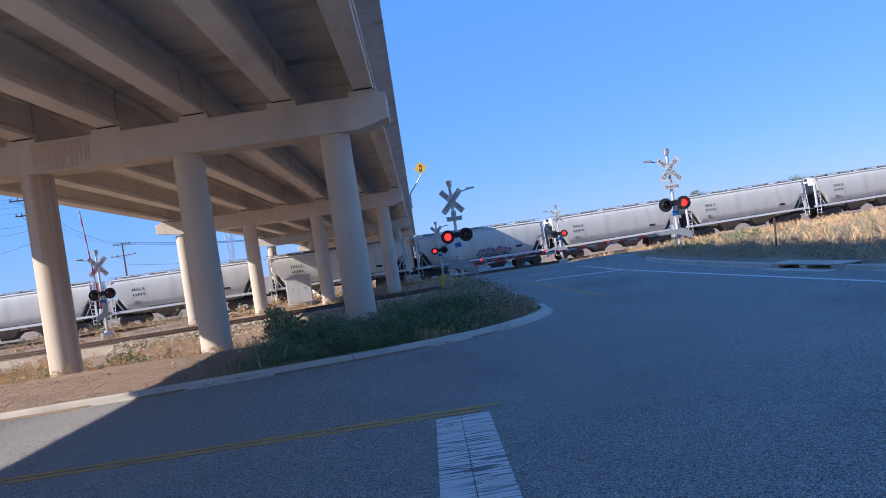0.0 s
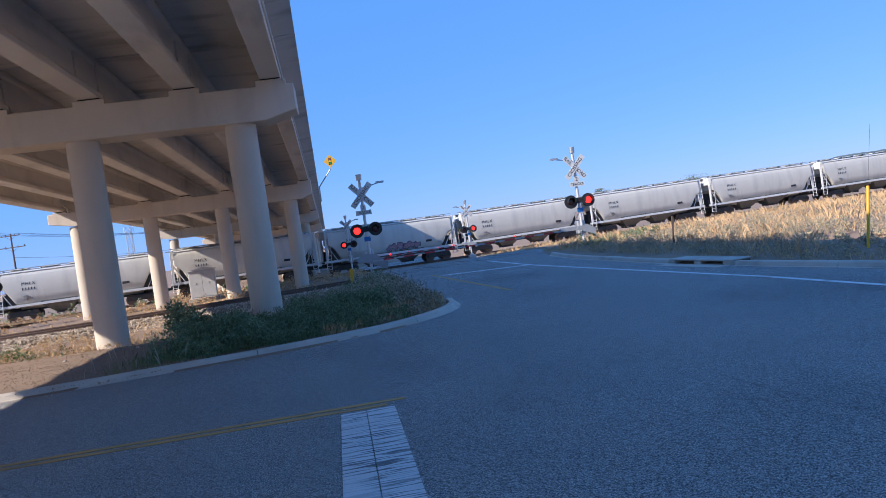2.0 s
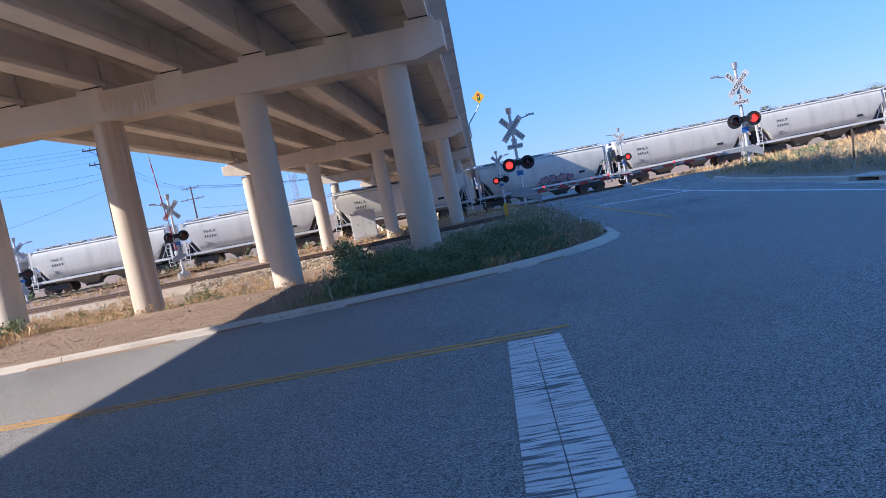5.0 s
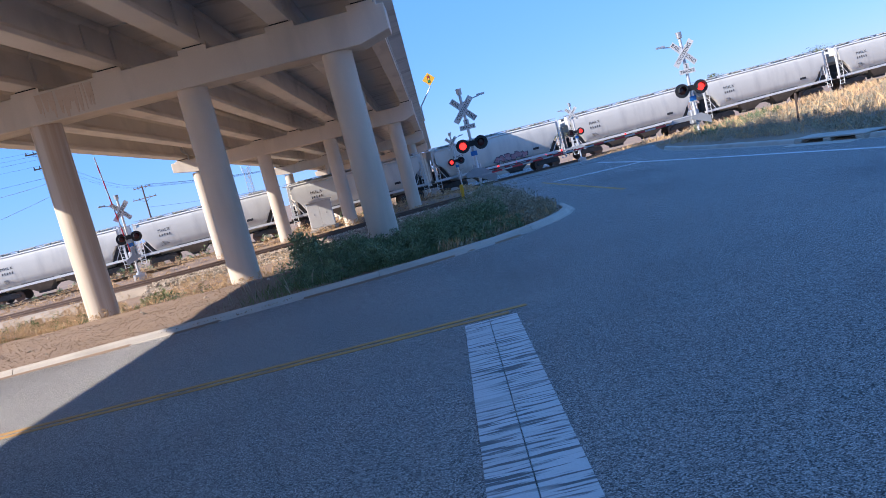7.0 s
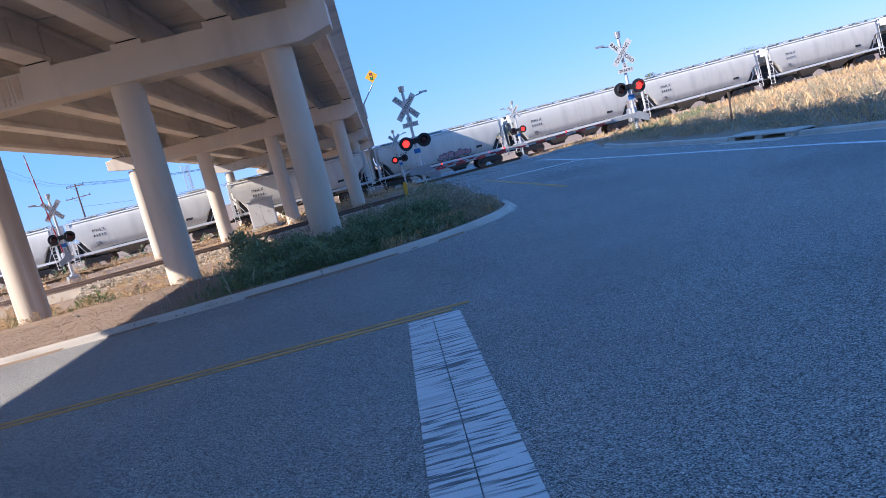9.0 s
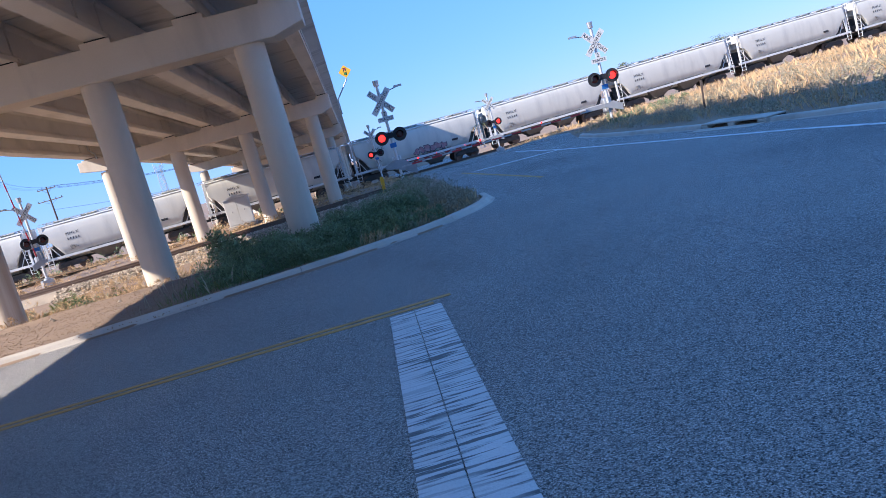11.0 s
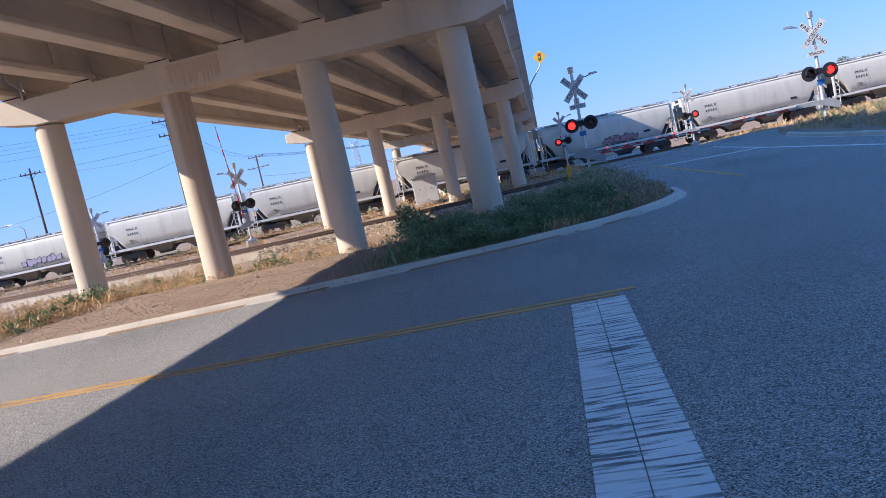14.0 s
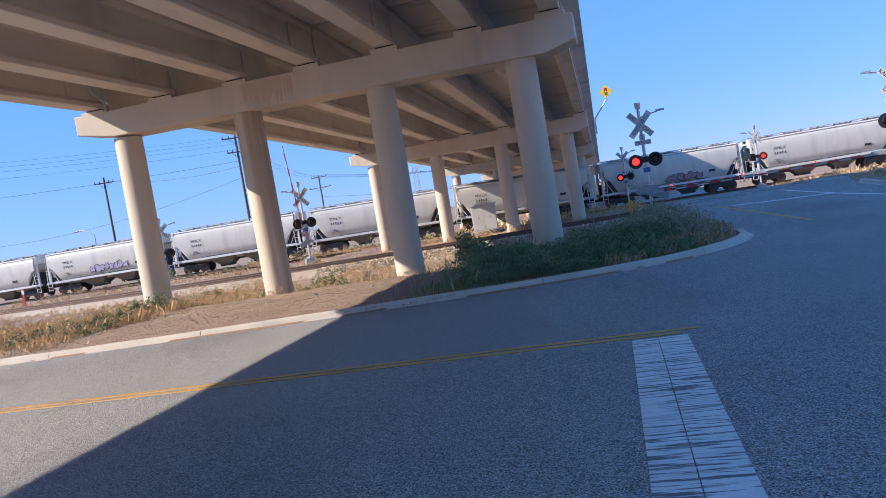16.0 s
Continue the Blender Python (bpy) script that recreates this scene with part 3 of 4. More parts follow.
# ---- freight train ----
SHORT = Matrix.Diagonal((0.86, 1.0, 0.89, 1.0))      # small two-bay wagons, 12 m long and 4 m high


def hopper_car():
    """A covered hopper with two bays; its middle at the origin, rail top at z = 0, length along x."""
    car = thing("hopper_car", "light grey covered hopper wagon with black lettering", "freight wagon", "train of hopper wagons")
    half, top = 6.3, 4.45
    side = [(0.55, 0.95), (1.15, 1.3), (1.42, 1.62), (1.51, 2.1), (1.54, 2.7), (1.53, 3.3), (1.48, 3.75), (1.40, 4.02), (1.25, 4.15), (0.0, 4.36)]
    ring = [(s, z) for s, z in side] + [(-s, z) for s, z in side[-2::-1]]
    bm = bmesh.new()
    def st(x):
        e = max(0.0, (abs(x) - 5.0) / (half - 5.0))
        low = 0.95 + 1.95 * (1 - (1 - e) ** 1.7) if e > 0 else 0.0
        return lambda u, v: (x, u, max(v, low))
    ends = (5.0, 5.08, 5.2, 5.4, 5.7, 6.0, half)
    sweep(bm, ring, [st(x) for x in [-q for q in ends[::-1]] + [-1.6, 1.6] + list(ends)])
    part("body", bm, CAR_GREY, car, "", True)
    # bright roof edge, running board and hatch covers
    for s in (-1, 1):
        bm = bmesh.new()
        rod(bm, (-half - 0.05, s * 1.38, 4.12), (half + 0.05, s * 1.38, 4.12), 0.055, seg=8)
        part("roof_rail", bm, CAR_WHITE, car)
    bm = bmesh.new()
    for s in (-0.62, 0.62):
        box(bm, -half - 0.35, half + 0.35, s - 0.2, s + 0.2, 4.42, 4.45)
        for k in range(9):
            box(bm, -6 + k * 1.5 - 0.03, -6 + k * 1.5 + 0.03, s - 0.18, s + 0.18, 4.22, 4.42)
    part("running_board", bm, GALV, car)
    for k in range(5):
        bm = bmesh.new()
        box(bm, -4.8 + k * 2.4 - 0.75, -4.8 + k * 2.4 + 0.75, -0.36, 0.36, 4.33, 4.41)
        part("hatch_cover", bevel(bm, 0.04), CAR_GREY, car)
    # side sill
    for s in (-1, 1):
        bm = bmesh.new()
        box(bm, -half - 0.55, half + 0.55, s * 1.40 - 0.05, s * 1.40 + 0.05, 1.22, 1.42)
        part("side_sill", bm, CAR_WHITE, car)
    # hopper bays, their paint darkened for the shade below the sill
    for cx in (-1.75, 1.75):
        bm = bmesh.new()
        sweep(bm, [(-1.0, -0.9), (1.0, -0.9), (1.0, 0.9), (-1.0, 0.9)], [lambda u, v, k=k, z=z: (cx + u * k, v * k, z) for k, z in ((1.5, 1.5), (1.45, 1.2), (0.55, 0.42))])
        part("hopper_bay", bm, CAR_SHADE, car)
        bm = bmesh.new()
        box(bm, cx - 0.55, cx + 0.55, -0.6, 0.6, 0.28, 0.44)
        part("outlet_gate", bm, CAR_DARK, car)
    bm = bmesh.new()
    box(bm, -6.9, 6.9, -0.25, 0.25, 0.78, 1.12)
    part("centre_sill", bm, CAR_DARK, car)
    for e in (-1, 1):
        # end platform, posts, ladders, brace and stiffeners
        bm = bmesh.new()
        box(bm, min(e * 5.3, e * 6.75), max(e * 5.3, e * 6.75), -1.42, 1.42, 1.18, 1.26)
        part("end_platform", bm, CAR_DARK, car)
        bm = bmesh.new()
        box(bm, min(e * 6.3, e * 6.6), max(e * 6.3, e * 6.6), -1.34, 1.34, 3.45, 4.22)
        part("end_bulkhead", bevel(bm, 0.03), CAR_WHITE, car)
        for s in (-1.28, 1.28):
            bm = bmesh.new()
            box(bm, min(e * 6.42, e * 6.6), max(e * 6.42, e * 6.6), s - 0.07, s + 0.07, 1.26, 3.45)
            rod(bm, (e * 5.5, s, 1.3), (e * 6.45, s, 2.9), 0.04, seg=6)
            part("end_post", bm, CAR_WHITE, car)
        bm = bmesh.new()
        rod(bm, (e * 6.45, 0.35, 1.26), (e * 6.45, 0.35, 2.3), 0.16, seg=12)
        part("air_reservoir", bm, CAR_DARK, car)
        bm = bmesh.new()
        box(bm, min(e * 6.1, e * 6.6), max(e * 6.1, e * 6.6), -0.9, -0.3, 1.26, 1.85)
        part("brake_gear", bevel(bm, 0.03), CAR_DARK, car)
        # dark block added for the shade under the sloping end
        bm = bmesh.new()
        box(bm, min(e * 4.9, e * 5.9), max(e * 4.9, e * 5.9), -1.2, 1.2, 1.27, 2.6)
        part("end_shade", bm, CAR_DARK, car, "dark block standing in for the shade under the sloping end")
        bm = bmesh.new()
        box(bm, min(e * 6.25, e * 6.95), max(e * 6.25, e * 6.95), -0.5, 0.5, 4.2, 4.26)
        part("end_walkway", bm, GALV, car)
        for s in (-1, 1):
            bm = bmesh.new()
            for off in (0.0, 0.45):
                rod(bm, (e * (6.7 - off), s * 1.5, 0.55), (e * (6.55 - off), s * 1.5, 3.1 if off else 4.3), 0.03, seg=6)
            for k in range(8):
                z = 0.6 + k * 0.33
                rod(bm, (e * 6.7, s * 1.5, z), (e * 6.22, s * 1.5, z), 0.022, seg=6)
            part("ladder", bm, CAR_WHITE, car)
        bm = bmesh.new()
        box(bm, min(e * 6.7, e * 7.15), max(e * 6.7, e * 7.15), -0.14, 0.14, 0.78, 1.0)
        part("coupler", bevel(bm, 0.03), CAR_DARK, car)
        # truck
        tx = e * 4.85
        bm = bmesh.new()
        for s in (-1, 1):
            sweep(bm, [(-1.15, 0.38), (1.15, 0.38), (1.15, 0.62), (0.55, 0.86), (-0.55, 0.86), (-1.15, 0.62)], [lambda u, v, w=w: (tx + u, s * 1.0 + w, v) for w in (-0.08, 0.08)])
        box(bm, tx - 0.25, tx + 0.25, -1.1, 1.1, 0.45, 0.8)
        truck = part("truck", bevel(bm, 0.03), CAR_DARK, car)
        for ax in (-0.88, 0.88):
            for s in (-0.75, 0.75):
                bm = bmesh.new()
                rod(bm, (tx + ax, s - 0.06, 0.455), (tx + ax, s + 0.06, 0.455), 0.455, seg=24)
                part("wheel", bm, STEEL_RAIL, truck)
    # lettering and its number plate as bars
    font = bpy.data.curves.new("mark", 'FONT')
    font.body, font.size, font.extrude, font.space_character = "MHLX", 0.36, 0.002, 1.25
    tx = new("mark_source", font)
    me = bpy.data.meshes.new_from_object(tx.evaluated_get(bpy.context.evaluated_depsgraph_get()))
    bpy.data.objects.remove(tx)
    me.materials.clear()
    me.materials.append(LETTER)
    ob = part("reporting_mark", me, LETTER, car, "black owner's letters")
    ob.matrix_local = pose(-4.55, -1.55, 3.0, 89, 0, 0)
    for k in range(5):
        bm = bmesh.new()
        box(bm, -4.5 + k * 0.23, -4.5 + k * 0.23 + 0.07, -1.56, -1.536, 2.58, 2.78)
        part("number_bar", bm, LETTER, car)
    bm = bmesh.new()
    for k in range(4):
        box(bm, -4.5, -4.5 + 0.4 + 0.15 * (k % 3), -1.545, -1.515, 2.1 - k * 0.11, 2.12 - k * 0.11)
    part("data_bars", bm, LETTER, car)
    bm = bmesh.new()
    box(bm, 3.5, 4.1, -1.535, -1.48, 1.98, 2.18)
    part("placard", bm, LETTER, car)
    for ob in car.children_recursive:
        if ob.name.startswith("reporting_mark"):
            ob.matrix_local = SHORT @ pose(-4.55, -1.55, 3.0, 89, 0, 0)
        else:
            ob.data.transform(SHORT)
    return car


PITCH = 12.3
first_car = hopper_car()
MAIN_P = [Vector(p) for p in MAIN]
MAIN_L = [0.0]
for a, b in zip(MAIN_P, MAIN_P[1:]):
    MAIN_L.append(MAIN_L[-1] + (b - a).length)


def on_main(l):
    return np.interp(l, MAIN_L, [p.x for p in MAIN_P]), np.interp(l, MAIN_L, [p.y for p in MAIN_P])


FIRST_L = float(np.interp(3.74, [p.x for p in MAIN_P], MAIN_L))


def car_at(k):
    """Stands with its trucks on the rails."""
    l = FIRST_L + PITCH * k
    (x0, y0), (x1, y1) = on_main(l - 4.17), on_main(l + 4.17)
    z0, z1 = main_z(x0), main_z(x1)
    return pose((x0 + x1) / 2, (y0 + y1) / 2, (z0 + z1) / 2, 0, -math.degrees(math.atan2(z1 - z0, 8.34)), math.degrees(math.atan2(y1 - y0, x1 - x0)))


first_car.matrix_world = car_at(0)
for k in range(-8, 8):
    if k:
        copy_thing(first_car, car_at(k))


# sprayed shapes without meaning on some wagons: filled blobs, each with its dark outline
def graffiti(car, x0, width, height, seed, fill, z0, label):
    rnd = random.Random(seed)
    root = thing("graffiti", label, "graffiti", "", "", car_at(car) @ SHORT)
    n = int(width / 0.5)
    for k in range(n):
        cx = x0 + (k + 0.5) * width / n
        cz = z0 + height * 0.5 + rnd.uniform(-0.06, 0.06)
        wob = [rnd.uniform(0.5, 1.2) for _ in range(11)]
        lean = rnd.uniform(-0.15, 0.25)
        for grow, depth, m in ((1.14, 1.541, GRAF_B), (0.92, 1.546, fill)):
            prof = []
            for q in range(11):
                a = q / 11 * 2 * math.pi
                u, v = math.cos(a), math.sin(a)
                r = wob[q] * grow / max(abs(u), abs(v)) ** 0.6
                v2 = v * height * 0.5 * r
                prof.append((cx + u * width / n * 0.58 * r + lean * v2, cz + v2))
            bm = bmesh.new()
            sweep(bm, prof, [lambda u, v, d=d: (u, -d, v) for d in (depth - 0.06, depth)])
            part("letter", bm, m, root)


graffiti(0, -0.6, 3.4, 0.6, 3, GRAF_R, 1.6, "dark red and black sprayed illegible lettering on a wagon's side")
graffiti(-4, -1.5, 4.2, 0.7, 4, GRAF_W, 1.75, "black outlined sprayed illegible lettering on a wagon's side")


# ---- crossing signals ----
def text_mesh(body, size, material, space=1.0):
    font = bpy.data.curves.new("words", 'FONT')
    font.body, font.size, font.extrude, font.align_x, font.align_y, font.space_character = body, size, 0.002, 'CENTER', 'CENTER', space
    tx = new("words_source", font)
    me = bpy.data.meshes.new_from_object(tx.evaluated_get(bpy.context.evaluated_depsgraph_get()))
    bpy.data.objects.remove(tx)
    me.materials.clear()
    me.materials.append(material)
    return me


WORDS = {}
def words(body, size, material, parent, at):
    key = (body, size)
    if key not in WORDS:
        WORDS[key] = text_mesh(body, size, material)
    return part("lettering", WORDS[key], material, parent, "", False, at)


def crossing_signal(x, y, z, yaw, lit, label, tracks=True, arm=None, lamp_side=1, height=4.35):
    """A flasher mast with its crossbuck, lamp pair, bell, side lamp and gate drive. It faces -y before yaw."""
    s = thing("crossing_signal", label, "railway signal", "crossing signals", "", pose(x, y, z, 0, 0, yaw))
    bm = bmesh.new()
    rod(bm, (0, 0, 0), (0, 0, height), 0.065, seg=14)
    part("mast", bm, MAST_W, s, "", True)
    bm = bmesh.new()
    rod(bm, (0, 0, -0.15), (0, 0, 0.14), 0.2, 0.16, 14)
    box(bm, -0.3, 0.3, -0.3, 0.3, -0.3, 0.04)
    part("base", bm, GALV, s)
    bm = bmesh.new()
    rod(bm, (0, 0, height), (0, 0, height + 0.06), 0.05, seg=10)
    rod(bm, (0, 0, height + 0.06), (0, 0, height + 0.32), 0.11, 0.13, 12)
    part("bell", bm, GALV, s)
    # side lamp on a short arm
    bm = bmesh.new()
    rod(bm, (0, 0, height - 0.30), (lamp_side * 0.95, 0, height - 0.12), 0.025, seg=8)
    box(bm, min(lamp_side * 0.7, lamp_side * 1.05), max(lamp_side * 0.7, lamp_side * 1.05), -0.07, 0.07, height - 0.16, height - 0.08)
    part("side_arm", bm, GALV, s)
    # crossbuck
    cz = height - 0.6
    for k, (a, body) in enumerate(((-48, "RAIL    ROAD"), (48, "CROSSING"))):
        bm = bmesh.new()
        m = Matrix.Translation((0, -0.1 - 0.012 * k, cz)) @ Matrix.Rotation(radians(-a), 4, 'Y')
        box(bm, -0.65, 0.65, -0.004, 0.004, -0.125, 0.125, m)
        blade = part("blade", bm, SIGN_W, s)
        words(body, 0.21, LETTER, blade, m @ pose(0, -0.0065, 0, 90, 0, 0))
    if tracks:
        bm = bmesh.new()
        box(bm, -0.115, 0.115, -0.108, -0.1, cz - 0.66, cz - 0.42)
        box(bm, -0.34, 0.34, -0.108, -0.1, cz - 0.86, cz - 0.66)
        plate = part("track_plate", bm, SIGN_W, s)
        words("2", 0.22, LETTER, plate, pose(0, -0.111, cz - 0.54, 90, 0, 0))
        words("TRACKS", 0.16, LETTER, plate, pose(0, -0.111, cz - 0.76, 90, 0, 0))
    # lamp pair
    lz = cz - 1.52
    bm = bmesh.new()
    rod(bm, (-0.42, 0.02, lz + 0.06), (0.42, 0.02, lz + 0.06), 0.035, seg=8)
    box(bm, -0.12, 0.12, -0.1, 0.1, lz - 0.08, lz + 0.16)
    part("crossarm", bm, BLACK, s)
    for k, sx in enumerate((-0.40, 0.40)):
        bm = bmesh.new()
        rod(bm, (sx, -0.14, lz), (sx, -0.12, lz), 0.30, seg=32)
        rod(bm, (sx, -0.12, lz), (sx, 0.08, lz), 0.17, 0.10, 20)
        unit = part("lamp_unit", bm, BLACK, s, "round black backing disc")
        bm = bmesh.new()
        bmesh.ops.create_uvsphere(bm, u_segments=20, v_segments=10, radius=0.155, matrix=Matrix.Translation((sx, -0.142, lz)) @ Matrix.Diagonal((1, 0.2, 1, 1)))
        part("lens", bm, LENS_ON if k == lit else LENS_OFF, unit, "glowing red lens" if k == lit else "dark red lens")
        bm = bmesh.new()
        rod(bm, (sx, -0.40, lz + 0.03), (sx, -0.14, lz), 0.17, 0.175, 20)
        bmesh.ops.delete(bm, geom=[f for f in bm.faces if abs(f.normal.y) > 0.8 or f.calc_center_median().z < lz - 0.02], context='FACES')
        bmesh.ops.solidify(bm, geom=bm.faces[:], thickness=0.008)
        part("visor", bm, BLACK, unit)
    bm = bmesh.new()
    box(bm, -0.14, 0.14, -0.085, -0.075, lz - 0.5, lz - 0.3)
    part("notice_plate", bm, BLUE_S, s, "small blue notice plate")
    # gate drive with counterweights
    bm = bmesh.new()
    box(bm, -0.18, 0.18, 0.06, 0.5, 0.75, 1.35)
    part("gate_drive", bevel(bm, 0.04), GALV, s)
    if not arm and tracks:
        # a short pivot casting with its counterweights
        bm = bmesh.new()
        sweep(bm, [(-0.62, 1.02), (-0.2, 1.2), (0.25, 1.15), (0.75, 0.72), (0.68, 0.42), (0.3, 0.6), (-0.1, 0.8), (-0.55, 0.86)], [lambda u, v, w=w: (u, w, v) for w in (-0.30, -0.24)])
        part("counterweight", bm, ZINC, s)
    if arm:
        way, length, up = arm
        root = part("gate_bracket", box(bmesh.new(), min(0, way * 1.1), max(0, way * 1.1), -0.22, -0.16, 0.95, 1.12) if not up else box(bmesh.new(), -0.12, 0.05, -0.22, -0.16, 0.9, 1.6), ZINC, s)
        bm = bmesh.new()
        sweep(bm, [(-0.5, 0.66), (-0.1, 0.82), (0.3, 0.98), (0.3, 1.10), (-0.15, 1.16), (-0.52, 0.95)], [lambda u, v, w=w: (-way * -u if up else way * u, w, v) for w in (-0.30, -0.24)])
        part("counterweight", bm, ZINC, s)
        n = int(length / 0.45)
        for k in range(n):
            a, b = 0.5 + k * 0.45, 0.5 + (k + 1) * 0.45
            bm = bmesh.new()
            if up:
                box(bm, -0.09, -0.03, -0.22, -0.17, 0.9 + a, 0.9 + b, Matrix.Rotation(radians(-4), 4, 'Y'))
            else:
                d = 0.012
                x0, x1 = sorted((way * a, way * b))
                box(bm, x0, x1, -0.215, -0.175, 1.0 - d * a - 0.03, 1.0 - d * a + 0.035)
            part("arm_piece", bm, RED_P if k % 2 == 0 else ARM_W, root)
        if not up:
            for fr in (0.35, 0.66, 0.97):
                bm = bmesh.new()
                xx = way * length * fr
                bmesh.ops.create_uvsphere(bm, u_segments=12, v_segments=8, radius=0.04, matrix=Matrix.Translation((xx, -0.2, 1.08)))
                part("arm_lamp", bm, LENS_ON, root, "small red lamp")
    return s


crossing_signal(1.05, 33.7, -0.1, 0, 0, "silver crossing signal mast with white crossbuck beside the road", True)
crossing_signal(10.65, 33.5, -0.15, 0, 1, "silver crossing signal mast with its striped gate arm lowered", True, (-1, 9.0, False), lamp_side=-1)
crossing_signal(0.36, 64.5, -0.72, 0, 0, "far crossing signal mast with flashing red lamp", False)
crossing_signal(10.45, 64.0, -0.85, 0, 1, "far crossing signal mast with gate arm across the road", False, (-1, 8.0, False), lamp_side=-1)
crossing_signal(-18.4, 42.2, -0.15, 35, 5, "crossing signal mast with its striped gate arm raised", False, (1, 5.6, True), lamp_side=-1, height=4.25)
crossing_signal(-31.0, 46.9, -0.6, 35, 5, "crossing signal mast with its gate arm raised by the far road", False, (1, 5.6, True), lamp_side=1, height=4.25)


# ---- cabinet, signs, posts ----
def signal_cabinet(x, y, z):
    c = thing("signal_cabinet", "tall white-grey metal signal cabinet with a low pitched lid", "cabinet", "", "", pose(x, y, z, 0, 0, 8))
    bm = box(bmesh.new(), -0.72, 0.72, -0.5, 0.5, 0.1, 1.62)
    part("body", bevel(bm, 0.02), CAB_W, c)
    bm = bmesh.new()
    sweep(bm, [(-0.8, 1.622), (0.8, 1.622), (0.8, 1.67), (0.0, 1.80), (-0.8, 1.67)], [lambda u, v, w=w: (u, w, v) for w in (-0.58, 0.58)])
    part("lid", bm, CAB_W, c)
    for x0, x1 in ((-0.69, -0.01), (0.01, 0.69)):
        bm = box(bmesh.new(), x0, x1, -0.515, -0.502, 0.16, 1.57)
        door = part("door", bevel(bm, 0.005), CAB_W, c)
        bm = box(bmesh.new(), (x0 + x1) / 2 - 0.012, (x0 + x1) / 2 + 0.012, -0.53, -0.516, 0.85, 0.97)
        part("handle", bm, ZINC, door)
    bm = box(bmesh.new(), -0.85, 0.85, -0.65, 0.65, -0.5, 0.1)
    part("plinth", bevel(bm, 0.02), KERB_C, c)
    return c


signal_cabinet(-8.25, 45.3, -0.32)


def stop_sign(x, y, z, yaw):
    s = thing("stop_sign", "red octagonal stop sign on a steel post in dry grass", "road sign", "", "", pose(x, y, z, 0, 0, yaw))
    bm = bmesh.new()
    box(bm, -0.03, 0.03, -0.02, 0.02, -0.4, 3.2)
    part("post", bevel(bm, 0.006), GALV, s)
    bm = bmesh.new()
    rod(bm, (0, -0.035, 2.95), (0, -0.025, 2.95), 0.405, seg=8)
    bmesh.ops.rotate(bm, verts=bm.verts, cent=(0, 0, 2.95), matrix=Matrix.Rotation(radians(22.5), 3, 'Y'))
    part("rim", bm, SIGN_W, s)
    bm = bmesh.new()
    rod(bm, (0, -0.042, 2.95), (0, -0.036, 2.95), 0.375, seg=8)
    bmesh.ops.rotate(bm, verts=bm.verts, cent=(0, 0, 2.95), matrix=Matrix.Rotation(radians(22.5), 3, 'Y'))
    plate = part("plate", bm, RED_P, s)
    words("STOP", 0.265, SIGN_W, plate, pose(0, -0.046, 2.95, 90, 0, 0))


stop_sign(-27.3, 27.9, -0.15, 44)

# warning sign on a bent pipe fixed to the bridge's edge
ahead = thing("signal_ahead_sign", "yellow diamond warning sign with traffic light symbol on a bent pipe", "road sign")
EX = bx(-0.42, 58) + 0.06
bm = bmesh.new()
rod(bm, (EX, 58, 5.0), (EX, 58, 6.1), 0.05, seg=10)
rod(bm, (EX, 58, 6.08), (EX + 1.0, 57.9, 7.3), 0.045, seg=10)
rod(bm, (EX + 1.0, 57.9, 7.28), (EX + 1.04, 57.88, 8.2), 0.04, seg=10)
box(bm, EX - 0.12, EX + 0.02, 57.9, 58.1, 5.35, 5.45)
part("pipe", bm, GALV, ahead)
bm = bmesh.new()
box(bm, -0.34, 0.34, -0.006, 0.006, -0.34, 0.34, pose(EX + 1.05, 57.8, 7.88) @ Matrix.Rotation(radians(45), 4, 'Y'))
panel = part("panel", bm, YEL_S, ahead)
bm = bmesh.new()
box(bm, EX + 1.05 - 0.1, EX + 1.05 + 0.1, 57.786, 57.793, 7.62, 8.14)
sym = part("symbol", bm, LETTER, panel)
for zz, mm in ((8.04, RED_P), (7.88, YEL_S), (7.72, GREEN_S)):
    bm = bmesh.new()
    rod(bm, (EX + 1.05, 57.780, zz), (EX + 1.05, 57.785, zz), 0.075, seg=14)
    part("disc", bm, mm, panel)


def marker(name, x, y, z, h, w, body_mat, label, base_mat=None):
    m = thing(name, label, "marker post", "", "", pose(x, y, z, 2, 3, 0))
    bm = bmesh.new()
    box(bm, -w / 2, w / 2, -0.02, 0.02, -0.3, h)
    part("post", bevel(bm, 0.008), body_mat, m)
    bm = bmesh.new()
    box(bm, -w / 2 - 0.01, w / 2 + 0.01, -0.03, -0.021, h - 0.3, h - 0.06)
    part("band", bm, base_mat or body_mat, m)


marker("utility_marker", 0.12, 29.5, 0.05, 0.65, 0.12, YEL_S, "yellow plastic utility marker among the weeds")
marker("marker_post", 10.9, 24.6, 0.1, 0.95, 0.06, POLE_T, "thin brown wooden post in the dry grass")
marker("marker_post", -33.5, 36.5, 0.0, 0.9, 0.14, RED_P, "short red and white marker post beside the track", SIGN_W)


guard = thing("guy_guard", "bright yellow plastic guy wire guard leaning in the grass", "marker post")
part("sleeve", rod(bmesh.new(), (10.35, 14.2, 0.1), (10.62, 14.35, 1.35), 0.03, seg=10), YEL_S, guard)
part("guy_wire", rod(bmesh.new(), (10.62, 14.35, 1.35), (10.95, 14.5, 2.6), 0.003, seg=5), WIRE, guard)

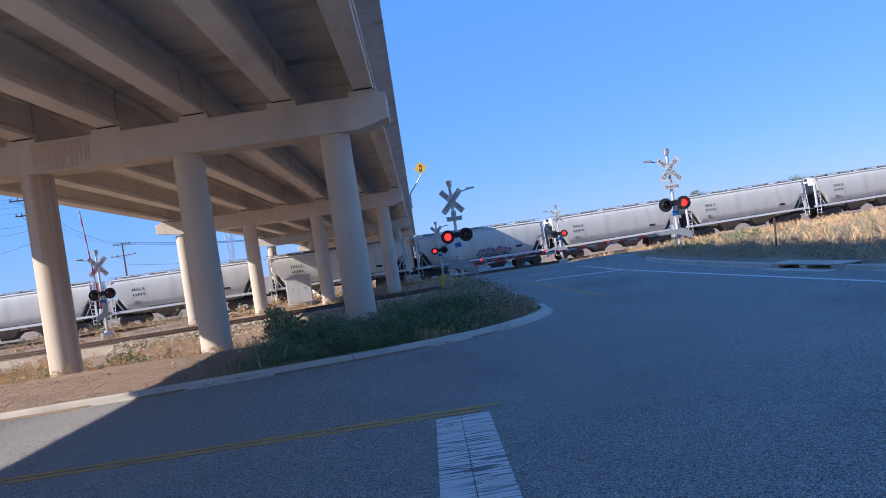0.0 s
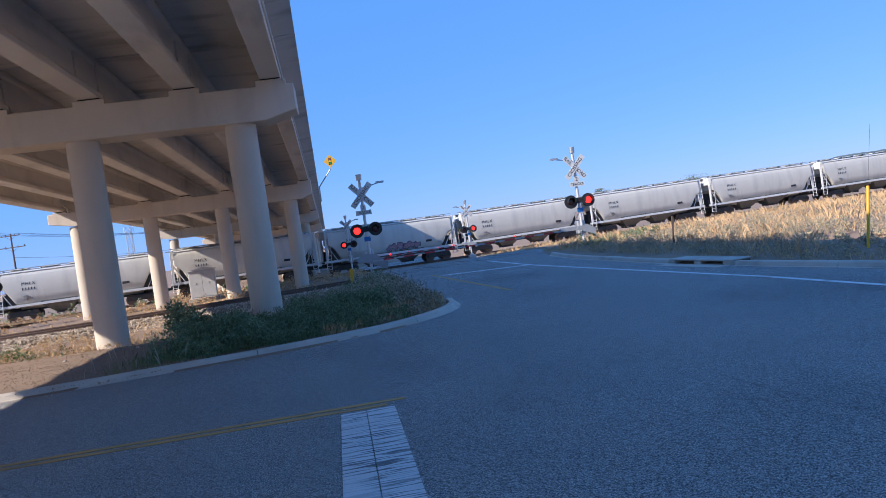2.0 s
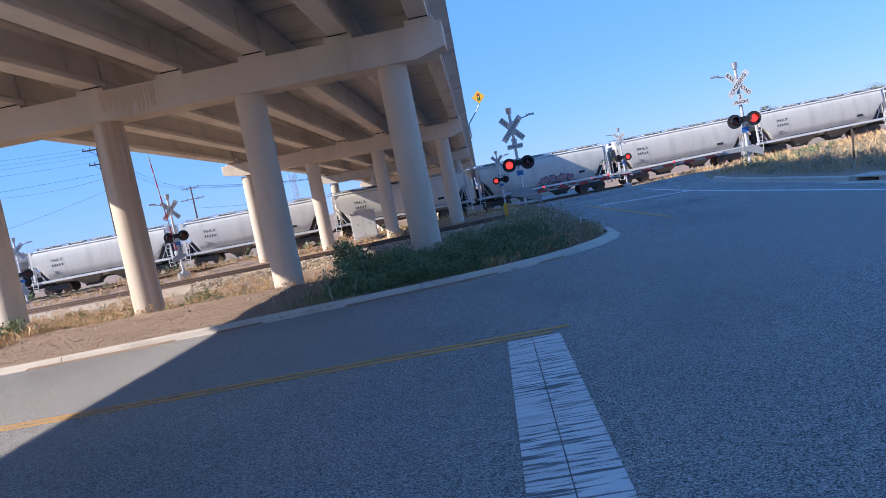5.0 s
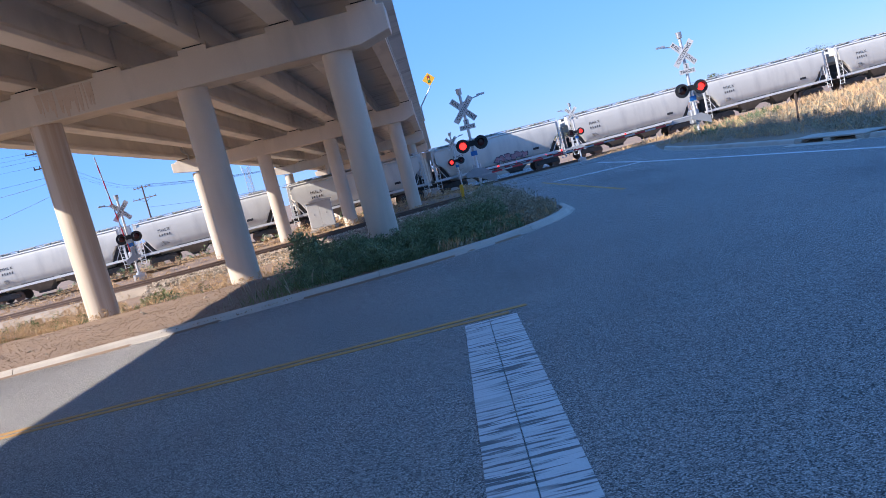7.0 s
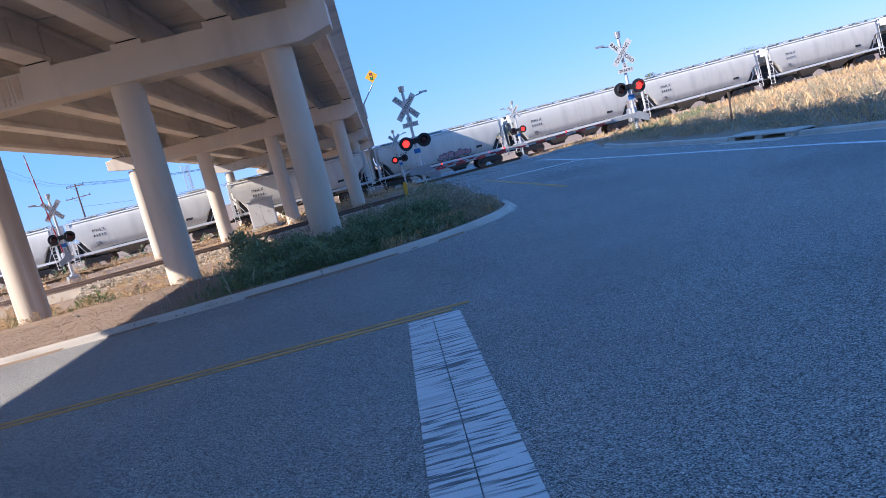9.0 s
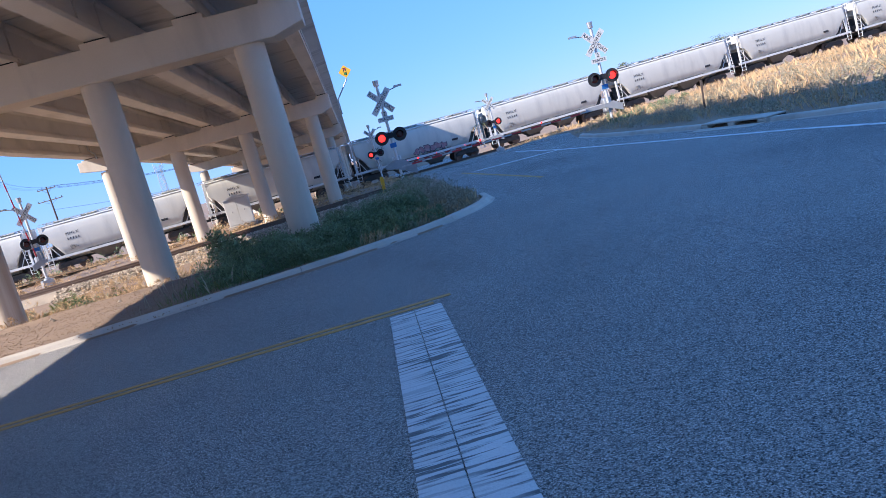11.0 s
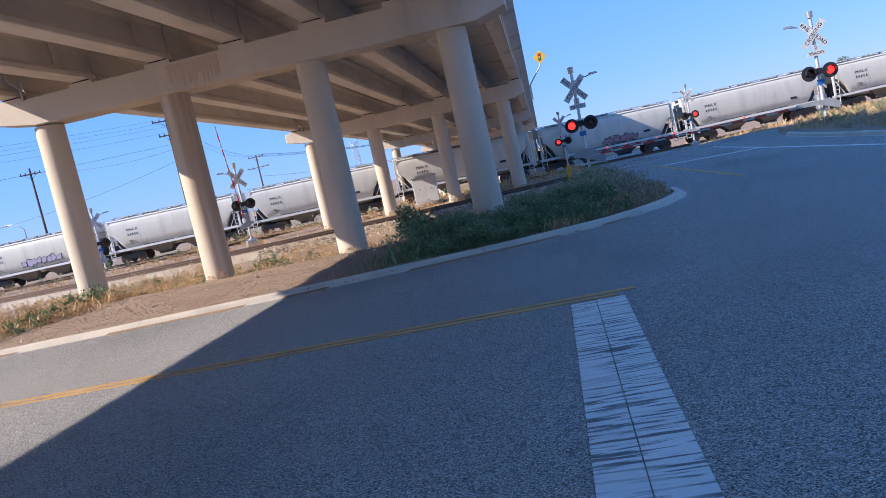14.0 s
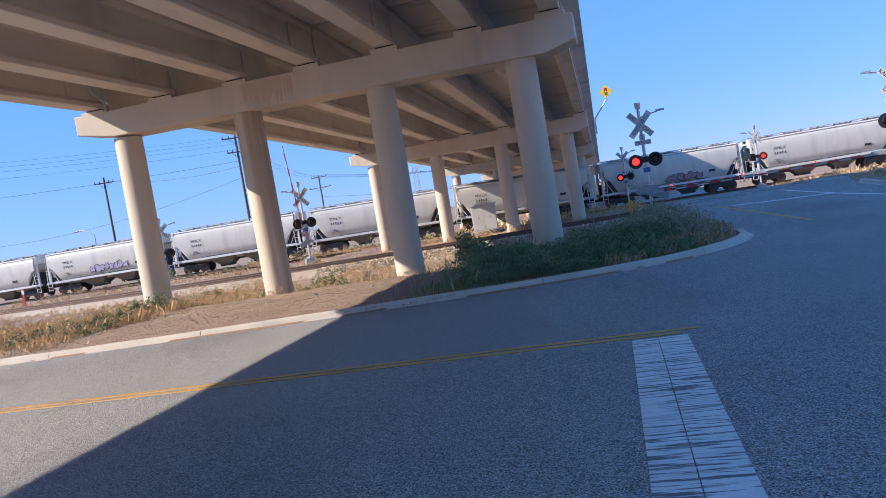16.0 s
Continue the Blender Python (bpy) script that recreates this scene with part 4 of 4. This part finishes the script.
# ---- utility poles, wires, tower, lamp ----
def utility_pole(x, y, z, top, arms, label, lean=0.0, yaw=20):
    p = thing("utility_pole", label, "utility pole", "utility poles", "", pose(x, y, z, 0, lean, yaw))
    bm = bmesh.new()
    rod(bm, (0, 0, -0.5), (0, 0, top - z), 0.19, 0.12, 12)
    part("pole", bm, POLE_T, p)
    for dz, half in arms:
        bm = bmesh.new()
        box(bm, -half, half, -0.18, -0.08, top - z - dz - 0.07, top - z - dz + 0.07)
        arm = part("crossarm", bm, POLE_T, p)
        for k in (-1.0, -0.5, 0.5, 1.0):
            bm = bmesh.new()
            rod(bm, (k * half * 0.93, -0.13, top - z - dz + 0.07), (k * half * 0.93, -0.13, top - z - dz + 0.32), 0.07, 0.045, 8)
            part("insulator", bm, BLACK, arm)
        bm = bmesh.new()
        for s in (-1, 1):
            rod(bm, (s * half * 0.6, -0.13, top - z - dz), (0, -0.1, top - z - dz - 0.7), 0.02, seg=6)
        part("brace", bm, BLACK, arm)
    return p


utility_pole(-44.0, 85.4, -1.7, 14.3, [(0.5, 1.6), (2.2, 1.2)], "tall brown timber utility pole with two crossarms")
utility_pole(-55.7, 139.0, -1.7, 11.3, [(0.4, 1.7), (2.4, 2.4)], "brown timber utility pole with two crossarms and insulators", yaw=-10)
utility_pole(-68.2, 92.6, -1.7, 13.1, [(0.8, 1.3)], "slim dark utility pole with one crossarm")
utility_pole(-92.0, 91.0, -1.7, 9.4, [(0.5, 1.3)], "dark utility pole beyond the train", yaw=60)
utility_pole(-80.0, 30.0, 0.0, 14.0, [(0.5, 1.6), (2.0, 1.2)], "timber utility pole beside the side road", yaw=60)


def wire(a, b, sag, r=0.014):
    a, b = Vector(a), Vector(b)
    bm = bmesh.new()
    n = 14
    pts = []
    for k in range(n + 1):
        s = k / n
        p = a.lerp(b, s)
        p.z -= sag * 4 * s * (1 - s)
        pts.append(p)
    side = Vector((b.y - a.y, a.x - b.x, 0)).normalized()
    ring = [(math.cos(k * 1.2566) * r * 0.7, math.sin(k * 1.2566) * r * 0.7) for k in range(5)]
    sweep(bm, ring, [lambda u, v, p=p: (p.x + side.x * u, p.y + side.y * u, p.z + v) for p in pts])
    return tagged(part("overhead_wire", bm, WIRE), "thin dark overhead wire between utility poles", "wire", "overhead wires")


for dx, dz in ((-1.4, 0.0), (-0.5, -0.5), (0.8, -1.0), (1.4, -1.7)):
    wire((-44.0 + dx, 85.4, 14.1 + dz), (-80.0 + dx * 0.4, 30.0 + dx, 13.8 + dz), 1.1)
    wire((-44.0 + dx, 85.2, 14.1 + dz), (-55.7 + dx, 139.0, 11.2), 1.3)
    wire((-55.7 + dx, 139.0, 11.2), (-10 + dx, 168.0, 9.8), 1.8, 0.03)
wire((-44, 85.4, 11.0), (-80, 30, 9.0), 0.8, 0.02)
wire((-44, 85.4, 9.0), (-92, 91, 6.5), 1.5, 0.025)
wire((-55.7, 139, 7.2), (-10, 166, 6.0), 1.5, 0.03)
wire((-68.2, 92.6, 12.6), (-44, 85.4, 10.4), 0.8, 0.025)

lamp = thing("street_lamp", "grey street lamp with a curved arm beyond the train", "street lamp")
bm = bmesh.new()
rod(bm, (-67.0, 87.0, -1.7), (-67.0, 87.0, 5.3), 0.11, 0.07, 10)
part("pole", bm, GALV, lamp)
bm = bmesh.new()
pts = [(-67.0, 87.0, 5.2), (-67.5, 87, 5.75), (-68.4, 87, 6.1), (-69.4, 87, 6.2)]
for a, b in zip(pts, pts[1:]):
    rod(bm, a, b, 0.05, seg=8)
part("arm", bm, GALV, lamp)
bm = box(bmesh.new(), -69.9, -69.2, 86.85, 87.15, 6.08, 6.24)
part("head", bevel(bm, 0.04), GALV, lamp)

tower = thing("lattice_tower", "far grey steel lattice radio tower", "tower")
TX, TY = -76.0, 290.0
for sx, sy in ((-1, -1), (1, -1), (0, 1)):
    bm = bmesh.new()
    rod(bm, (TX + sx * 1.3, TY + sy * 1.3, -2), (TX + sx * 1.0, TY + sy * 1.0, 18.5), 0.13, seg=6)
    part("leg", bm, GALV, tower)
for k in range(10):
    bm = bmesh.new()
    z0 = -1 + k * 1.95
    c = [(TX - 1.2, TY - 1.2), (TX + 1.2, TY - 1.2), (TX, TY + 1.2)]
    for i in range(3):
        a, b = c[i], c[(i + 1) % 3]
        rod(bm, (a[0], a[1], z0), (b[0], b[1], z0 + 1.95), 0.06, seg=5)
        rod(bm, (a[0], a[1], z0), (b[0], b[1], z0), 0.05, seg=5)
    part("bracing", bm, GALV, tower)
bm = bmesh.new()
for s in (-1.6, 1.6):
    rod(bm, (TX + s, TY - 0.8, 16.6), (TX + s, TY - 0.8, 19.2), 0.12, seg=6)
part("antenna", bm, SIGN_W, tower)

# gravel service road between the tracks
bm = bmesh.new()
prev = None
for x, y in ((-120, 58), (-60, 50), (-30, 46.5), (-19, 45), (-14, 52), (-12, 60)):
    cur = (bm.verts.new((x, y, ground_z(y) + 0.16)), bm.verts.new((x + 0.5, y + 5.5, ground_z(y + 5.5) + 0.16)))
    if prev:
        bm.faces.new((prev[0], cur[0], cur[1], prev[1]))
    prev = cur
bmesh.ops.solidify(bm, geom=bm.faces[:], thickness=0.3)
tagged(part("service_road", bm, KERB_C), "pale gravel service road beside the tracks", "road", "", "structure")


# ---- plants and stones ----
rng = np.random.default_rng(7)


def land(x, y):
    """Ground height under plants, for arrays."""
    return np.array([land_z(float(a), float(b)) for a, b in zip(x, y)])


def blades(name, n, area, hmin, hmax, width, material, label, keep=None, lean=0.5, patch=0.0):
    """n thin bent blades over area(rng, n) -> x, y; patch thins them out by noise."""
    x, y = area(n)
    if patch:
        k = np.array([noise.noise((a * 0.35, b * 0.35, 3.3)) for a, b in zip(x, y)])
        sel = k > patch - 0.5 + 0.35 * rng.random(len(x))
        x, y = x[sel], y[sel]
    n = len(x)
    z = land(x, y) - 0.02
    tall = np.array([0.7 + 0.6 * noise.noise((a * 0.6, b * 0.6, 9.1)) for a, b in zip(x, y)])
    h = (hmin + (hmax - hmin) * rng.random(n) ** 1.5) * np.clip(tall, 0.35, 1.3)
    a = rng.random(n) * 2 * np.pi
    b = rng.random(n) * 2 * np.pi
    w = width * (0.6 + 0.8 * rng.random(n))
    l = lean * h * rng.random(n)
    v = np.empty((n, 4, 3))
    v[:, 0] = np.stack([x - w * np.cos(a), y - w * np.sin(a), z], 1)
    v[:, 1] = np.stack([x + w * np.cos(a), y + w * np.sin(a), z], 1)
    mx, my = x + 0.35 * l * np.cos(b), y + 0.35 * l * np.sin(b)
    v[:, 2] = np.stack([mx + 0.6 * w * np.cos(a), my + 0.6 * w * np.sin(a), z + 0.6 * h], 1)
    v[:, 3] = np.stack([x + l * np.cos(b), y + l * np.sin(b), z + h], 1)
    base = np.arange(n)[:, None] * 4
    f = np.concatenate([base + np.array([[0, 1, 2]]), base + np.array([[0, 2, 3]])])
    return cloud(name, v.reshape(-1, 3), f, material, label, "grass")


def weeds(name, n, leaves, area, hmin, hmax, leaf, material, label, spread=0.28):
    """Bushy plants: many small leaves round upright stems, with uneven tops."""
    x, y = area(n)
    n = len(x)
    z = land(x, y) - 0.02
    tall = np.array([0.75 + 1.0 * noise.noise((a * 0.9, b * 0.9, 4.4)) + 0.35 * noise.noise((a * 2.6, b * 2.6, 1.4)) for a, b in zip(x, y)])
    h = (hmin + (hmax - hmin) * rng.random(n)) * np.clip(tall, 0.4, 1.4)
    m = n * leaves
    X, Y, Z, Hh = (np.repeat(q, leaves) for q in (x, y, z, h))
    s = rng.random(m) ** 0.7
    r = spread * (0.35 + 0.9 * (1 - s)) * np.sqrt(rng.random(m)) * np.clip(Hh / 0.6, 0.5, 1.5)
    t = rng.random(m) * 2 * np.pi
    c = np.stack([X + r * np.cos(t), Y + r * np.sin(t), Z + Hh * s], 1)
    d = rng.normal(size=(m, 3))
    d[:, 2] = np.abs(d[:, 2]) * 0.9 + 0.2
    d /= np.linalg.norm(d, axis=1)[:, None]
    e = np.cross(d, rng.normal(size=(m, 3)))
    e /= np.linalg.norm(e, axis=1)[:, None]
    L = (leaf * (0.5 + rng.random(m)))[:, None]
    v = np.empty((m, 4, 3))
    v[:, 0] = c
    v[:, 1] = c + d * L * 0.5 + e * L * 0.16
    v[:, 2] = c + d * L
    v[:, 3] = c + d * L * 0.5 - e * L * 0.16
    f = np.arange(m)[:, None] * 4 + np.array([[0, 1, 2, 3]])
    return cloud(name, v.reshape(-1, 3), f, material, label, "weeds")


def rect(x0, x1, y0, y1):
    return lambda n: (x0 + (x1 - x0) * rng.random(n), y0 + (y1 - y0) * rng.random(n))


def verge_band(x0, x1, d0, d1):
    """Along the curved kerb, d0 to d1 metres behind it."""
    def f(n):
        x = x0 + (x1 - x0) * rng.random(n)
        gy = np.interp(x, [p[0] for p in GUTTER[1:11]], [p[1] for p in GUTTER[1:11]])
        y = gy + d0 + (d1 - d0) * rng.random(n)
        return x, y
    return f


def off(area, test):
    def f(n):
        x, y = area(n)
        sel = np.array([test(a, b) for a, b in zip(x, y)])
        return x[sel], y[sel]
    return f


def no_track(x, y):
    return abs(y - near_track_y(x)) > 2.2 and abs(y - main_y(x)) > 2.7 and not on_road(x, y) and not (x < -12 and 45 < y < 52.5)


def clumped(area, clumps, radius):
    """Gathers the plants of an area round chance centres."""
    def f(n):
        cx, cy = area(clumps)
        k = rng.integers(0, len(cx), n)
        return cx[k] + rng.normal(size=n) * radius, cy[k] + rng.normal(size=n) * radius
    return f


def on_verge(x, y):
    return not on_road(x + 0.3, y - 0.3)


weeds("green_weeds", 1500, 130, off(clumped(off(verge_band(-3.7, 0.6, 0.75, 4.4), lambda x, y: x > -3.15 - 0.12 * (y - 14.3)), 95, 0.22), on_verge), 0.22, 0.58, 0.05, WEED_G, "dense dark green feathery weeds behind the kerb round a column", spread=0.26)
weeds("green_weeds", 1100, 70, off(verge_band(-3.5, 1.1, 0.6, 4.8), lambda x, y: x > -3.2 - 0.12 * (y - 14.3) and on_verge(x, y)), 0.08, 0.26, 0.04, WEED_G, "low green weeds filling the verge behind the kerb", spread=0.24)
weeds("brown_weeds", 620, 70, off(clumped(off(rect(-2.2, 2.0, 17.2, 31), no_track), 60, 0.35), lambda x, y: no_track(x, y) and on_verge(x, y)), 0.22, 0.62, 0.05, WEED_D, "tall brown and grey-green weeds near the signal")
weeds("green_weeds", 420, 80, off(clumped(off(rect(-2.3, 1.5, 17.0, 30), no_track), 45, 0.35), lambda x, y: no_track(x, y) and on_verge(x, y)), 0.2, 0.52, 0.05, WEED_G, "grey-green weeds mixed with dry stems near the signal")
weeds("brown_weeds", 700, 80, off(rect(-0.4, 2.3, 14.2, 19.0), on_verge), 0.08, 0.30, 0.045, WEED_D, "pale brown feathery weeds on the tip of the verge")
blades("dry_grass", 9000, off(verge_band(-0.6, 2.35, 0.25, 4.0), on_verge), 0.08, 0.34, 0.003, GRASS_D, "pale dry grass on the tip of the verge")
blades("green_grass", 2200, off(verge_band(-4.2, 1.4, 0.35, 2.5), on_verge), 0.10, 0.36, 0.004, GRASS_G, "green grass blades along the kerb", patch=0.3)
blades("dry_stems", 700, off(verge_band(-4.8, 1.8, 0.5, 6.0), lambda x, y: not on_road(x, y)), 0.2, 0.6, 0.0025, WEED_D, "thin dry stems standing among the weeds", lean=0.4)
def grassy(x, y):
    """The bare earth pad by the kerb stays clear; grass stands beyond it and to its left."""
    edge = noise.noise((x * 0.5, y * 0.5, 1))
    return (x < -12.0 + 0.9 * edge and y > 13.3 + 0.5 * edge) or (y > 18.7 + 0.3 * edge and rng.random() < (1.0 if x < -10.5 else 0.45))


weeds("dry_grass", 5600, 50, off(rect(-34, -5.0, 13.0, 22.0), lambda x, y: grassy(x, y) and noise.noise((x * 0.45, y * 0.45, 3.3)) > -0.3), 0.12, 0.44, 0.05, GRASS_D, "tawny dry grass on the verge by the columns", spread=0.22)
blades("dry_grass", 34000, off(rect(-34, -5.0, 13.0, 24.0), grassy), 0.12, 0.40, 0.003, GRASS_D, "thin dry stalks on the verge by the columns", lean=0.7)
weeds("green_weeds", 150, 50, off(rect(-13.0, -7.5, 18.9, 23.0), lambda x, y: noise.noise((x * 0.6, y * 0.6, 8.2)) > 0.0), 0.15, 0.42, 0.07, WEED_G, "green weeds behind the bare earth by a column")
weeds("green_weeds", 90, 45, rect(-15.5, -12.2, 14.6, 17.5), 0.15, 0.4, 0.08, WEED_G, "low green weeds in the dry grass")
weeds("green_weeds", 40, 45, rect(-13.9, -12.7, 18.6, 19.2), 0.2, 0.5, 0.08, WEED_G, "green weeds at the foot of a column")
weeds("dry_grass", 5200, 45, off(rect(-42, -5, 20.5, 32), lambda x, y: y < near_track_y(x) - 1.9 and rng.random() < (1.0 if x < -10.5 else 0.35) and noise.noise((x * 0.4, y * 0.4, 5.3)) > -0.2), 0.12, 0.50, 0.05, GRASS_D, "yellow dry grass in the ditch before the siding", spread=0.22)
weeds("green_grass", 420, 50, off(rect(-20, -7.5, 21.8, 26.5), lambda x, y: noise.noise((x * 0.5, y * 0.5, 2.2)) > 0.08), 0.12, 0.42, 0.06, GRASS_G, "green grass tufts in the ditch before the siding", spread=0.22)
weeds("dry_grass", 5200, 30, off(rect(-75, 1, 37, 68), lambda x, y: no_track(x, y) and noise.noise((x * 0.12, y * 0.2, 3.3)) > -0.1), 0.12, 0.5, 0.10, GRASS_D, "orange dry grass between the tracks", spread=0.4)
weeds("green_weeds", 260, 30, off(rect(-45, -4, 55, 68), no_track), 0.3, 0.9, 0.16, WEED_G, "scattered green weeds before the train")
blades("dry_grass", 60000, off(rect(9.0, 36, 12, 62), lambda x, y: no_track(x, y) and y < 30 + 1.2 * x), 0.14, 0.52, 0.007, GRASS_D, "tawny dry grass field beside the crossing road", lean=0.7, patch=0.05)
blades("dry_grass", 40000, off(rect(10, 75, 34, 78), no_track), 0.12, 0.42, 0.016, GRASS_D, "short dry grass before the train", lean=0.8, patch=0.1)
weeds("dry_grass", 1700, 40, off(rect(8.8, 26, 12, 40), lambda x, y: no_track(x, y) and noise.noise((x * 0.4, y * 0.4, 7.7)) > -0.1), 0.06, 0.26, 0.045, GRASS_D, "crumpled dry grass along the roadside kerb", spread=0.35)
weeds("green_weeds", 110, 45, off(rect(9.8, 13, 30, 34.5), no_track), 0.15, 0.45, 0.08, WEED_G, "green weeds at the foot of the signal")
weeds("brown_weeds", 700, 60, off(rect(8.9, 14, 13, 30), no_track), 0.18, 0.5, 0.05, WEED_D, "greyish brown weeds behind the roadside kerb")
weeds("green_weeds", 260, 40, off(rect(10, 26, 14, 36), no_track), 0.15, 0.42, 0.08, WEED_D, "brown weeds along the roadside")

# leafy shoot at the end of the weeds
weeds("green_weeds", 26, 60, rect(-4.0, -3.4, 17.2, 18.2), 0.3, 0.65, 0.11, WEED_G, "leafy green shrub at the end of the weeds", spread=0.2)


def stones(name, n, area, r0, r1, material, label):
    x, y = area(n)
    n = len(x)
    z = np.array([track_bed_z(float(a), float(b)) for a, b in zip(x, y)])
    r = r0 + (r1 - r0) * rng.random(n)
    o = np.array([[1, 0, 0], [-1, 0, 0], [0, 1, 0], [0, -1, 0], [0, 0, 1], [0, 0, -1]], float)
    v = o[None] * (r[:, None, None] * (0.6 + 0.7 * rng.random((n, 6, 1)))) + rng.normal(size=(n, 6, 3)) * 0.12 * r[:, None, None]
    a = rng.random(n) * 6.28
    ca, sa = np.cos(a)[:, None], np.sin(a)[:, None]
    vx, vy = v[:, :, 0] * ca - v[:, :, 1] * sa, v[:, :, 0] * sa + v[:, :, 1] * ca
    v = np.stack([vx + x[:, None], vy + y[:, None], v[:, :, 2] * 0.8 + z[:, None] + 0.01], 2)
    t = np.array([[0, 2, 4], [2, 1, 4], [1, 3, 4], [3, 0, 4], [2, 0, 5], [1, 2, 5], [3, 1, 5], [0, 3, 5]])
    f = (np.arange(n)[:, None, None] * 6 + t[None]).reshape(-1, 3)
    return cloud(name, v.reshape(-1, 3), f, material, label, "gravel")


def track_bed_z(x, y):
    d = abs(y - near_track_y(x)) * math.cos(math.atan(SLOPE_N))
    bed = RAIL_N - 0.15 - 0.5 * max(0.0, d - 1.4)
    return max(bed, land_z(x, y))


stones("ballast_stones", 14000, lambda n: (lambda x, u: (x, near_track_y(x) + u))(-13 + 14 * rng.random(n) ** 0.8, rng.uniform(-2.7, 1.9, n)), 0.03, 0.07, GRAVEL, "loose grey-brown ballast stones of the siding")
stones("earth_clods", 9000, rect(-16, -3.2, 12.8, 18.8), 0.004, 0.017, EARTH, "small clods scattered on the bare earth")
stones("scattered_stones", 26, rect(-13, -4.5, 13.3, 20), 0.03, 0.06, GRAVEL, "fist-sized stones on the bare earth")


# ---- distance ----
def tree(x, y, z, height, crown, label, seed):
    r = np.random.default_rng(seed)
    root = thing("tree", label, "tree", "far trees", "", pose(x, y, z))
    bm = bmesh.new()
    rod(bm, (0, 0, -0.3), (0.1, 0, height * 0.5), 0.22, 0.12, 10)
    for k in range(6):
        a = k * 1.05 + r.random()
        rod(bm, (0.05, 0, height * (0.28 + 0.04 * k)), (math.cos(a) * crown * 0.7, math.sin(a) * crown * 0.7, height * (0.6 + 0.05 * k)), 0.09, 0.03, 6)
    part("trunk", bm, POLE_T, root)
    m = 5200
    cl = r.normal(size=(60, 3)) * np.array([crown * 0.42, crown * 0.42, height * 0.14]) + np.array([0, 0, height * 0.66])
    c = cl[r.integers(0, 60, m)] + r.normal(size=(m, 3)) * crown * 0.13
    c[:, 2] = np.clip(c[:, 2], height * 0.2, height)
    d = r.normal(size=(m, 3))
    d /= np.linalg.norm(d, axis=1)[:, None]
    e = np.cross(d, r.normal(size=(m, 3)))
    e /= np.linalg.norm(e, axis=1)[:, None]
    v = np.empty((m, 4, 3))
    L = 0.26
    v[:, 0], v[:, 1], v[:, 2], v[:, 3] = c, c + d * L * .5 + e * L * .3, c + d * L, c + d * L * .5 - e * L * .3
    me = bpy.data.meshes.new("crown")
    me.from_pydata(v.reshape(-1, 3).tolist(), [], (np.arange(m)[:, None] * 4 + np.array([[0, 1, 2, 3]])).tolist())
    me.materials.append(LEAF)
    part("crown", me, LEAF, root)


tree(88.0, 180.0, -1.7, 8.0, 5.0, "yellow-green tree beyond the train", 1)
tree(66.0, 188.0, -1.7, 7.8, 2.6, "small green tree beyond the train", 2)
for k, (x, y, h) in enumerate(((-30, 230, 4.5), (2, 215, 4.6), (14, 225, 5.2), (34, 235, 4.8), (-70, 220, 4.4), (-110, 240, 4.8), (115, 230, 4.8), (140, 225, 5.0))):
    tree(x, y, -1.7, h, 3.4, "low dark green tree far beyond the train", 10 + k)

hv, hf = [], []
for i in range(160):
    x = 330 + i * 6
    h = float(np.interp(x, [380, 470, 525, 600, 750, 1300], [0, 9, 15, 20, 25, 24])) + 2.5 * noise.noise((i * 0.08, 0, 0)) + 1.4 * noise.noise((i * 0.6, 4, 0))
    for yy, zz in ((780, -2), (840, h), (1000, -2)):
        hv.append((x, yy, max(-2, zz)))
for i in range(159):
    for j in range(2):
        a = i * 3 + j
        hf.append((a, a + 3, a + 4, a + 1))
cloud("backdrop_hill", np.array(hv), np.array(hf), HILL, "low wooded hill on the horizon", "hill", "structure")
